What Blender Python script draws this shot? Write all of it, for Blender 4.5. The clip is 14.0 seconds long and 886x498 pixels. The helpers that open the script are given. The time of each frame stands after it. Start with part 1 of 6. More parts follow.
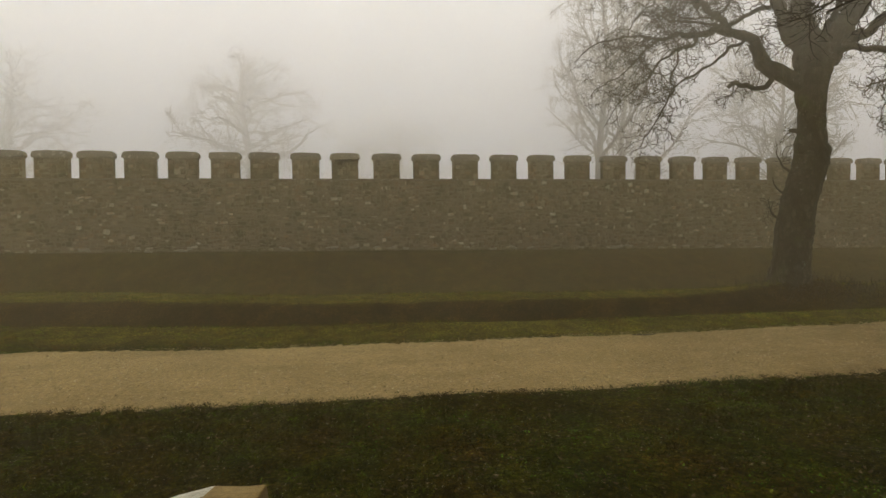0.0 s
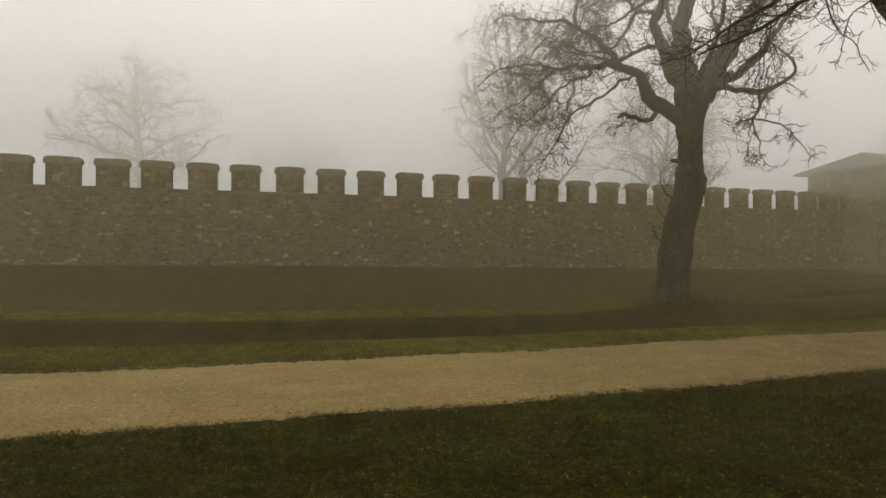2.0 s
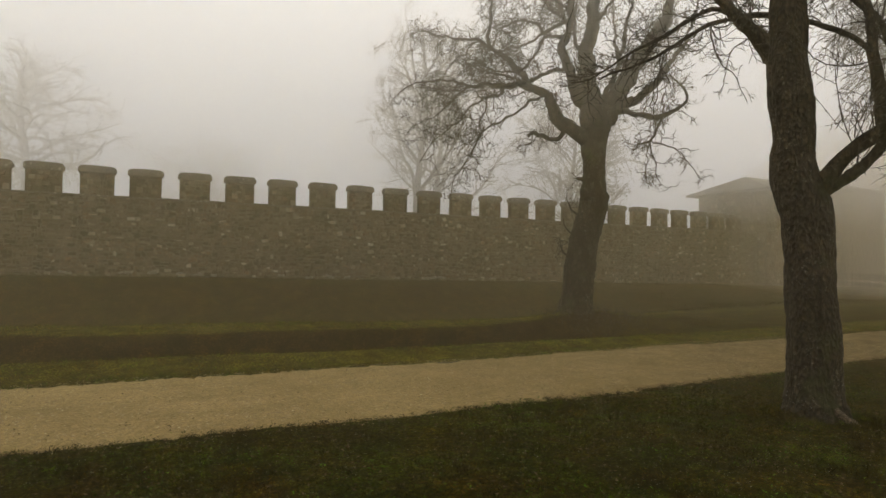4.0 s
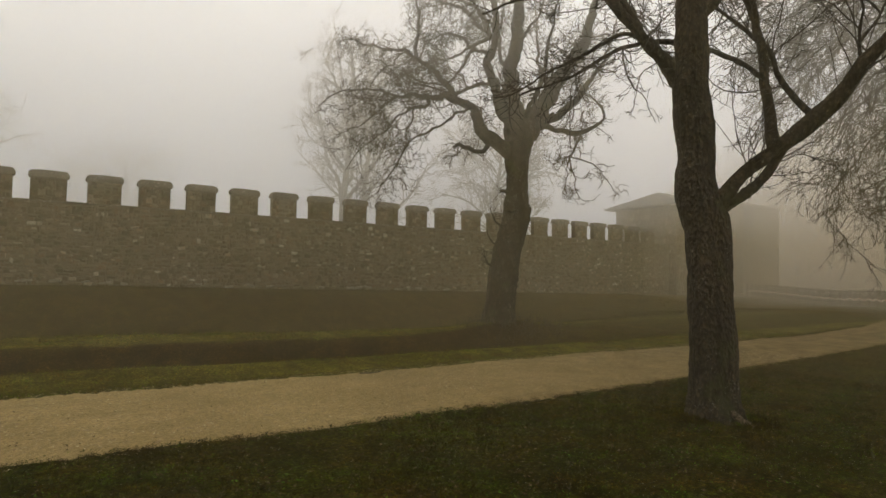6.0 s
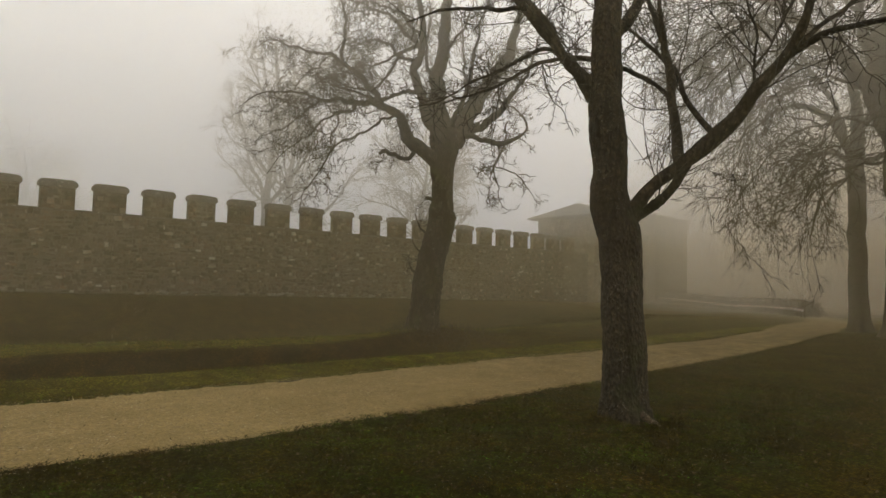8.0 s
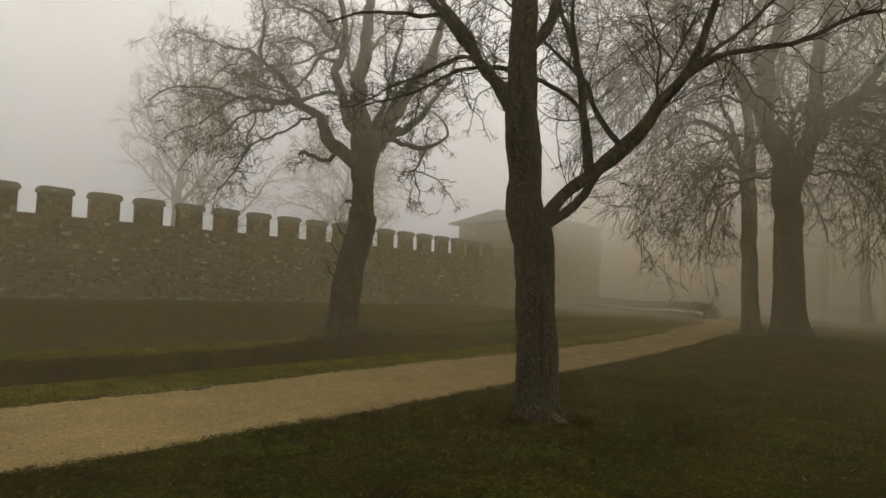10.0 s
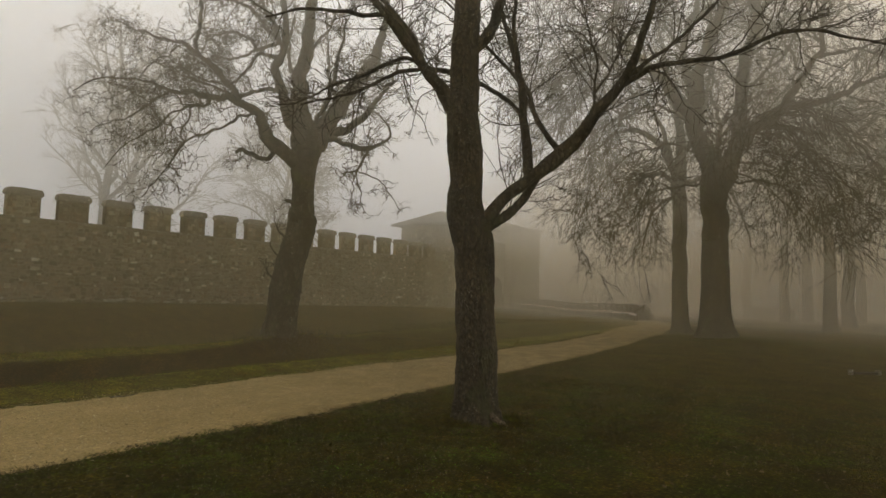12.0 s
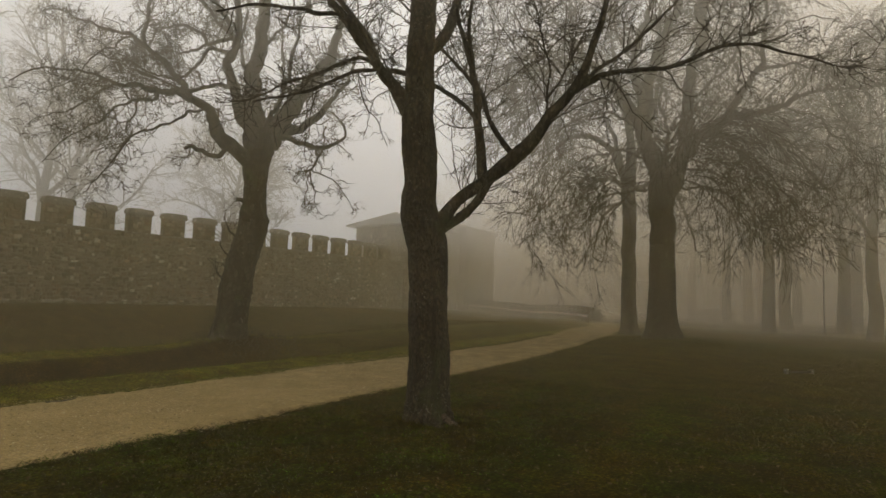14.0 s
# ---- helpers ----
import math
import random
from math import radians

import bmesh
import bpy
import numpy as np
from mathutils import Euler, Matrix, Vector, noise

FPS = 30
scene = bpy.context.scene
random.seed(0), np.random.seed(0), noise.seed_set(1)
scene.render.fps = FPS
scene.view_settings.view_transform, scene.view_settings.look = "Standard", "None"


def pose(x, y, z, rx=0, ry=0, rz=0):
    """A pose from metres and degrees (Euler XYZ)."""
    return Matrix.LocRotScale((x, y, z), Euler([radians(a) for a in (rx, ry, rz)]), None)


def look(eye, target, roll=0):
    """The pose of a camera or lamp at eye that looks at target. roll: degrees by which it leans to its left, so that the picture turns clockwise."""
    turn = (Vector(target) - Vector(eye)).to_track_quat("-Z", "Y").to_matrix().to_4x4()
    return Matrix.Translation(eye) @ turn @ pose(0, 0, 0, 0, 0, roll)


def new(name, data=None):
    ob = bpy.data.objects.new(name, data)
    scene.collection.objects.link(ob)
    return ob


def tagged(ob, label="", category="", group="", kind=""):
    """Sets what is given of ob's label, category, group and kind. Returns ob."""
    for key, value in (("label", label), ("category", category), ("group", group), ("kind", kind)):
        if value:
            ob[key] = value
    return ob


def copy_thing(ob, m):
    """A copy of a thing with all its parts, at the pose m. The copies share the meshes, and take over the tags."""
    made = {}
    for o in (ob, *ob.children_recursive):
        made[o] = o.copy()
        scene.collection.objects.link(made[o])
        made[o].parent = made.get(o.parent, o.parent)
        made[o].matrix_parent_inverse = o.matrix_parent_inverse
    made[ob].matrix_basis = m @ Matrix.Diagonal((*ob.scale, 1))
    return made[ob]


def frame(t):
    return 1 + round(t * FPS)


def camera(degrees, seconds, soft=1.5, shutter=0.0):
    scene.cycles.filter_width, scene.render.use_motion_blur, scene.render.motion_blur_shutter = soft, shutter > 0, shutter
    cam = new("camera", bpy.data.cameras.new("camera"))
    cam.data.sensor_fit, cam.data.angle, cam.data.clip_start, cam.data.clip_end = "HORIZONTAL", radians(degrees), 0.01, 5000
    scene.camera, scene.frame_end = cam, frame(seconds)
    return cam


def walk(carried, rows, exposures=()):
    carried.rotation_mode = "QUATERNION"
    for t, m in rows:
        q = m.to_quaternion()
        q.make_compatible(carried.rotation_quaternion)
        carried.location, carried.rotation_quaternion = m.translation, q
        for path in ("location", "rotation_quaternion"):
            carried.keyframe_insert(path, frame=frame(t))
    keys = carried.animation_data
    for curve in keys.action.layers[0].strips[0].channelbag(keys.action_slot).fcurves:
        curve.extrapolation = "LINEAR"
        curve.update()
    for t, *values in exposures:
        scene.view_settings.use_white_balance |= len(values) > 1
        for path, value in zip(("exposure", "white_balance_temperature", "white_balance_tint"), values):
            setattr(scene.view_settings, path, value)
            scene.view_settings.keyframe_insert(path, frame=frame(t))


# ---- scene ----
EXPOSURE = ((0, 0.16), (3, 0.16), (6, 0.12), (8, 0.08), (10.5, 0.03), (14, 0.0))
cam = camera(73.47, 14.0, soft=1.5)
WALK = [
    (0.0, 0.0, 0.0, 1.65, -10.27, -1.5, 0.84),
    (0.5, 0.022, -0.009, 1.653, -12.41, -1.06, 0.47),
    (1.0, 0.044, -0.018, 1.656, -14.72, -0.67, 0.18),
    (1.5, 0.066, -0.027, 1.659, -17.01, -0.31, 0.0),
    (2.0, 0.082, -0.026, 1.651, -19.26, 0.09, -0.16),
    (2.5, 0.097, -0.024, 1.643, -21.46, 0.44, -0.37),
    (3.0, 0.112, -0.023, 1.635, -23.54, 0.79, -0.53),
    (5.5, 0.172, -0.085, 1.643, -32.85, 2.15, -1.05),
    (6.0, 0.18, -0.093, 1.641, -34.5, 2.42, -1.11),
    (6.5, 0.187, -0.101, 1.638, -36.18, 2.65, -1.21),
    (7.0, 0.195, -0.11, 1.635, -37.81, 2.88, -1.31),
    (7.5, 0.202, -0.118, 1.633, -39.62, 3.08, -1.33),
    (8.0, 0.21, -0.127, 1.63, -41.63, 3.26, -1.35),
    (10.5, 0.243, -0.174, 1.629, -50.77, 3.92, -1.46),
    (11.0, 0.253, -0.173, 1.633, -52.2, 3.98, -1.46),
    (11.5, 0.262, -0.172, 1.637, -53.55, 4.03, -1.48),
    (12.0, 0.272, -0.171, 1.64, -54.75, 4.13, -1.56),
    (12.5, 0.273, -0.178, 1.64, -55.86, 4.2, -1.62),
    (13.0, 0.274, -0.185, 1.64, -56.93, 4.26, -1.69),
    (13.5, 0.275, -0.192, 1.64, -58.01, 4.31, -1.76),
    (14.0, 0.275, -0.199, 1.64, -59.07, 4.39, -1.77),
]
walk(cam, [(t, pose(x, y, z, 90 + pitch, roll, yaw)) for t, x, y, z, yaw, pitch, roll in WALK], EXPOSURE)

# ---- world, sun, fog ----
SUN_AZ, SUN_EL = 12.0, 27.0          # degrees left of the wall's normal, degrees above the horizon
world = bpy.data.worlds.new("overcast_sky")
scene.world = world
world.use_nodes = True
wn, wl = world.node_tree.nodes, world.node_tree.links
wn.clear()
w_out = wn.new("ShaderNodeOutputWorld")
w_bg = wn.new("ShaderNodeBackground")
w_sky = wn.new("ShaderNodeTexSky")
w_sky.sky_type, w_sky.sun_disc = "NISHITA", False
w_sky.sun_elevation, w_sky.sun_rotation = radians(SUN_EL), radians(-SUN_AZ)
w_sky.air_density, w_sky.dust_density, w_sky.ozone_density = 1.0, 6.0, 1.0
w_grey = wn.new("ShaderNodeMix")
w_grey.data_type = "RGBA"
w_grey.inputs[0].default_value = 0.9
w_grey.inputs[7].default_value = (8.2, 7.58, 6.5, 1)
wl.new(w_sky.outputs[0], w_grey.inputs[6])
wl.new(w_grey.outputs[2], w_bg.inputs[0])
w_bg.inputs[1].default_value = 0.163
wl.new(w_bg.outputs[0], w_out.inputs[0])

sun = new("sun", bpy.data.lights.new("sun", "SUN"))
sun.data.energy, sun.data.angle, sun.data.color = 1.5, radians(35), (1.0, 0.95, 0.87)
a, e = radians(SUN_AZ), radians(SUN_EL)
sun.matrix_world = look((0, 0, 0), (math.sin(a) * math.cos(e), -math.cos(a) * math.cos(e), -math.sin(e)))


def fog_bank(density, tint, forward, middle, size, label, soak=False):
    """A body of fog: one even scattering volume in a smooth round or box-shaped hull."""
    mat = bpy.data.materials.new("fog")
    mat.use_nodes = True
    n, l = mat.node_tree.nodes, mat.node_tree.links
    n.clear()
    out = n.new("ShaderNodeOutputMaterial")
    sc = n.new("ShaderNodeVolumeScatter")
    sc.inputs["Color"].default_value = (*tint, 1)
    sc.inputs["Density"].default_value = density
    sc.inputs["Anisotropy"].default_value = forward
    if soak:
        # added absorption swallows some light, standing in for canopy shade on the fog
        ab, both = n.new("ShaderNodeVolumeAbsorption"), n.new("ShaderNodeAddShader")
        ab.inputs["Color"].default_value = (*tint, 1)
        ab.inputs["Density"].default_value = density
        l.new(sc.outputs[0], both.inputs[0])
        l.new(ab.outputs[0], both.inputs[1])
        l.new(both.outputs[0], out.inputs["Volume"])
    else:
        l.new(sc.outputs[0], out.inputs["Volume"])
    bm = bmesh.new()
    bmesh.ops.create_icosphere(bm, subdivisions=4, radius=1.0)
    bmesh.ops.scale(bm, vec=size, verts=bm.verts)
    bmesh.ops.translate(bm, vec=middle, verts=bm.verts)
    me = bpy.data.meshes.new("fog_bank")
    bm.to_mesh(me)
    me.materials.append(mat)
    return tagged(new("fog_bank", me), label, "fog", kind="stuff")


def fog_deck(density, tint, forward, low, high, corners, label):
    """A level deck of fog that hangs above head height, with sloping rims."""
    mat = bpy.data.materials.new("fog_deck")
    mat.use_nodes = True
    n, l = mat.node_tree.nodes, mat.node_tree.links
    n.clear()
    out, sc = n.new("ShaderNodeOutputMaterial"), n.new("ShaderNodeVolumeScatter")
    sc.inputs["Color"].default_value = (*tint, 1)
    sc.inputs["Density"].default_value, sc.inputs["Anisotropy"].default_value = density, forward
    l.new(sc.outputs[0], out.inputs["Volume"])
    bm = bmesh.new()
    x0, x1, y0, y1 = corners
    under = [bm.verts.new((x, y, low)) for x, y in ((x0 + 6, y0 + 6), (x1 - 6, y0 + 6), (x1 - 6, y1 - 6), (x0 + 6, y1 - 6))]
    over = [bm.verts.new((x, y, high)) for x, y in ((x0, y0), (x1, y0), (x1, y1), (x0, y1))]
    bm.faces.new(under[::-1])
    bm.faces.new(over)
    for k in range(4):
        bm.faces.new((under[k], under[(k + 1) % 4], over[(k + 1) % 4], over[k]))
    bmesh.ops.recalc_face_normals(bm, faces=bm.faces)
    me = bpy.data.meshes.new("fog_deck")
    bm.to_mesh(me)
    bm.free()
    me.materials.append(mat)
    return tagged(new("fog_deck", me), label, "fog", kind="stuff")


scene.cycles.volume_bounces = 12
HIGH_FOG = 0.012
fog_bank(0.0086, (0.71, 0.612, 0.35), 0.4, (15, 15, 0), (190, 190, 40), "thin pale fog over the whole ground")
fog_bank(0.042, (0.997, 0.985, 0.96), 0.58, (30, 122, 0), (260, 91, 58), "thick pale fog bank behind the fort wall")
for reach, wide in ((70, 27), (65, 23), (60, 19), (54, 16)):
    fog_bank(0.0085, (0.80, 0.735, 0.635), 0.4, (92, -2, 0), (reach, wide, 40), "thick pale fog bank in the wood", True)
# low tint here imitates haze dimmed by the canopy
for reach, wide in ((35, 24), (30, 20), (25, 16)):
    fog_bank(0.021, (0.765, 0.70, 0.60), 0.4, (70, 21, 0), (reach, wide, 18), "grey fog before the gate", True)
for reach, wide, tall in ((78, 52, 44), (72, 42, 38), (66, 32, 32)):
    fog_bank(0.018, (0.815, 0.76, 0.685), 0.4, (132, 6, 0), (reach, wide, tall), "dense fog closing the depth of the wood", True)

fog_deck(HIGH_FOG, (0.985, 0.965, 0.935), 0.4, 4.9, 34.0, (-120, 150, -80, 130), "pale fog hanging among the tree crowns")

# ---- materials ----
def shader(name):
    mat = bpy.data.materials.new(name)
    mat.use_nodes = True
    n, l = mat.node_tree.nodes, mat.node_tree.links
    return mat, n, l, n["Principled BSDF"]


def noise_node(n, l, scale, detail=6.0, rough=0.6, stretch=(1, 1, 1), warp=0.0):
    geo = n.new("ShaderNodeNewGeometry")
    mp = n.new("ShaderNodeMapping")
    mp.inputs["Scale"].default_value = stretch
    l.new(geo.outputs["Position"], mp.inputs["Vector"])
    tex = n.new("ShaderNodeTexNoise")
    tex.inputs["Scale"].default_value, tex.inputs["Detail"].default_value = scale, detail
    tex.inputs["Roughness"].default_value, tex.inputs["Distortion"].default_value = rough, warp
    l.new(mp.outputs[0], tex.inputs["Vector"])
    return tex.outputs["Fac"]


def ramp_node(n, l, fac, stops):
    r = n.new("ShaderNodeValToRGB")
    while len(r.color_ramp.elements) < len(stops):
        r.color_ramp.elements.new(0.5)
    for el, (p, c) in zip(r.color_ramp.elements, stops):
        el.position, el.color = p, (*c, 1)
    l.new(fac, r.inputs["Fac"])
    return r.outputs["Color"]


def mix_node(n, l, fac, a, b, mode="MIX"):
    m = n.new("ShaderNodeMix")
    m.data_type, m.blend_type = "RGBA", mode
    for sock, v in ((m.inputs[0], fac), (m.inputs[6], a), (m.inputs[7], b)):
        if isinstance(v, (int, float)):
            sock.default_value = v
        elif isinstance(v, tuple):
            sock.default_value = (*v, 1)
        else:
            l.new(v, sock)
    return m.outputs[2]


def mask_node(n, l, fac, lo, hi):
    return ramp_node(n, l, fac, [(lo, (0, 0, 0)), (hi, (1, 1, 1))])


def bump_node(n, l, bsdf, height, strength, dist):
    b = n.new("ShaderNodeBump")
    b.inputs["Strength"].default_value, b.inputs["Distance"].default_value = strength, dist
    l.new(height, b.inputs["Height"])
    l.new(b.outputs[0], bsdf.inputs["Normal"])


def plain(name, c1, c2, scale, rough=0.9, bump=0.4, dist=0.01, stretch=(1, 1, 1), spread=(0.35, 0.65), fleck=None):
    """A surface of two tones at two scales, with a fine relief."""
    mat, n, l, p = shader(name)
    big = noise_node(n, l, scale, 5, 0.55, stretch)
    fine = noise_node(n, l, scale * 9, 4, 0.7, stretch)
    col = ramp_node(n, l, big, [(spread[0], c1), (spread[1], c2)])
    tone = ramp_node(n, l, fine, [(0.25, (0.62, 0.62, 0.62)), (0.75, (1.3, 1.3, 1.3))])
    col = mix_node(n, l, 1.0, col, tone, "MULTIPLY")
    if fleck:
        col = mix_node(n, l, mask_node(n, l, noise_node(n, l, fleck[1], 2, 0.5), fleck[2], fleck[2] + 0.05), col, fleck[0])
    l.new(col, p.inputs["Base Color"])
    p.inputs["Roughness"].default_value = rough
    p.inputs["Specular IOR Level"].default_value = 0.25
    bump_node(n, l, p, fine, bump, dist)
    return mat


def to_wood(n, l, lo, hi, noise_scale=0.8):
    """Grows from 0 to 1 along x, unevenly: leaf mould and soil increase towards the wood; on gravel it also paints
    shade.
    """
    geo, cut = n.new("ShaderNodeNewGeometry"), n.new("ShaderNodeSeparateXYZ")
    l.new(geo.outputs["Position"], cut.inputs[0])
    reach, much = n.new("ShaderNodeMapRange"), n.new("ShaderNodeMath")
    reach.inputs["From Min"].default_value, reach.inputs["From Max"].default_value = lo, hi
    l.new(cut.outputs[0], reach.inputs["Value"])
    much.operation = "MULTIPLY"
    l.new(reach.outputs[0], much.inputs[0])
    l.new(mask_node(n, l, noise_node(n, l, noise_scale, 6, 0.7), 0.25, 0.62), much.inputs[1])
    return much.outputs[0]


def meadow_material():
    """Short wet winter turf: dark green, brown bare patches and moss."""
    mat, n, l, p = shader("turf")
    col = ramp_node(n, l, noise_node(n, l, 0.9, 7, 0.7), [(0.36, (0.02784, 0.01525, 0.002651)), (0.5, (0.02387, 0.0179, 0.001988)), (0.64, (0.01988, 0.02254, 0.001988))])
    moss = mask_node(n, l, noise_node(n, l, 1.1, 5, 0.65), 0.48, 0.66)
    col = mix_node(n, l, moss, col, (0.01856, 0.02651, 0.002651))
    soil = mask_node(n, l, noise_node(n, l, 3.1, 5, 0.7), 0.56, 0.68)
    col = mix_node(n, l, soil, col, (0.02254, 0.01127, 0.003978))
    col = mix_node(n, l, to_wood(n, l, 8.0, 17.0), col, (0.0285, 0.0195, 0.0038))
    col = mix_node(n, l, 1.0, col, (0.95, 1.0, 0.7), "MULTIPLY")
    # mown edge behind the path and bank between the ditches: yellower, low light painted in
    att = n.new("ShaderNodeAttribute")
    att.attribute_name = "lit_grass"
    band = att.outputs["Fac"]
    yellowed = ramp_node(n, l, noise_node(n, l, 2.2, 5, 0.65), [(0.3, (0.046, 0.04, 0.0058)), (0.7, (0.073, 0.067, 0.0095))])
    col = mix_node(n, l, band, col, yellowed)
    # the ditch's far face and inner slope: earth with dead roots, shade painted in
    earth_shade = n.new("ShaderNodeAttribute")
    earth_shade.attribute_name = "soil_shade"
    col = mix_node(n, l, earth_shade.outputs["Fac"], col, ramp_node(n, l, noise_node(n, l, 2.6, 6, 0.7), [(0.35, (0.011, 0.0062, 0.0022)), (0.65, (0.026, 0.0155, 0.0056))]))
    clump = ramp_node(n, l, noise_node(n, l, 1.5, 7, 0.75, (1, 0.7, 1)), [(0.36, (0.45, 0.4, 0.4)), (0.5, (1.0, 1.0, 1.0)), (0.64, (1.8, 1.7, 1.3))])
    col = mix_node(n, l, 1.0, col, clump, "MULTIPLY")
    fine = noise_node(n, l, 24, 5, 0.8)
    col = mix_node(n, l, 1.0, col, ramp_node(n, l, fine, [(0.35, (0.12, 0.12, 0.1)), (0.5, (0.85, 0.85, 0.8)), (0.66, (2.8, 2.7, 2.2))]), "MULTIPLY")
    l.new(col, p.inputs["Base Color"])
    p.inputs["Roughness"].default_value = 0.95
    p.inputs["Specular IOR Level"].default_value = 0.02
    bump_node(n, l, p, noise_node(n, l, 14, 6, 0.8), 1.0, 0.06)
    return mat


def gravel_material():
    mat, n, l, p = shader("gravel")
    col = ramp_node(n, l, noise_node(n, l, 0.8, 5, 0.6), [(0.3, (0.1735, 0.1255, 0.051)), (0.7, (0.2412, 0.1795, 0.0765))])
    track = mask_node(n, l, noise_node(n, l, 1.3, 5, 0.65, (0.35, 1.6, 1)), 0.5, 0.75)
    col = mix_node(n, l, track, col, (0.1566, 0.113, 0.047))
    # leaf cover, plus the wood's shade and dim fog painted into the gravel
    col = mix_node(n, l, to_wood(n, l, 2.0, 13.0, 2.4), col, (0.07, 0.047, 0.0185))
    grit = noise_node(n, l, 24, 6, 0.9)
    col = mix_node(n, l, 1.0, col, ramp_node(n, l, grit, [(0.3, (0.32, 0.29, 0.25)), (0.5, (1.0, 1.0, 1.0)), (0.7, (1.75, 1.7, 1.6))]), "MULTIPLY")
    spots = mask_node(n, l, noise_node(n, l, 11, 3, 0.6, (0.6, 1.5, 1)), 0.64, 0.70)
    col = mix_node(n, l, spots, col, (0.15, 0.105, 0.06))
    l.new(col, p.inputs["Base Color"])
    p.inputs["Roughness"].default_value = 0.9
    p.inputs["Specular IOR Level"].default_value = 0.06
    bump_node(n, l, p, grit, 0.6, 0.012)
    return mat


def stone_material(name, island):
    """Rubble stones, each with its own tone: brown-grey greywacke with a few pale quartzites."""
    mat, n, l, p = shader(name)
    if island:
        rnd = n.new("ShaderNodeNewGeometry").outputs["Random Per Island"]
    else:
        rnd = n.new("ShaderNodeObjectInfo").outputs["Random"]
    col = ramp_node(n, l, rnd, [(0.0, (0.05, 0.039, 0.025)), (0.25, (0.09, 0.07, 0.046)), (0.6, (0.124, 0.101, 0.067)), (0.87, (0.162, 0.136, 0.093)), (0.95, (0.225, 0.197, 0.142)), (0.98, (0.32, 0.29, 0.225)), (1.0, (0.42, 0.39, 0.31))])
    stain = mask_node(n, l, noise_node(n, l, 0.45, 5, 0.6, (1, 1, 0.5)), 0.45, 0.7)
    col = mix_node(n, l, stain, col, mix_node(n, l, 1.0, col, (0.55, 0.55, 0.48), "MULTIPLY"))
    blotch = mask_node(n, l, noise_node(n, l, 1.3, 6, 0.7, (1, 1, 1.4)), 0.42, 0.62)
    col = mix_node(n, l, blotch, col, mix_node(n, l, 1.0, col, (0.66, 0.63, 0.56), "MULTIPLY"))
    rust = mask_node(n, l, noise_node(n, l, 2.6, 4, 0.65), 0.5, 0.68)
    col = mix_node(n, l, rust, col, mix_node(n, l, 1.0, col, (1.15, 0.85, 0.72), "MULTIPLY"))
    lich = mask_node(n, l, noise_node(n, l, 5, 4, 0.6), 0.63, 0.74)
    col = mix_node(n, l, lich, col, (0.20, 0.19, 0.14))
    grain = noise_node(n, l, 28, 5, 0.7)
    col = mix_node(n, l, 1.0, col, ramp_node(n, l, grain, [(0.25, (0.7, 0.7, 0.7)), (0.75, (1.25, 1.25, 1.25))]), "MULTIPLY")
    l.new(col, p.inputs["Base Color"])
    p.inputs["Roughness"].default_value = 0.9
    p.inputs["Specular IOR Level"].default_value = 0.2
    bump_node(n, l, p, grain, 0.5, 0.02)
    return mat


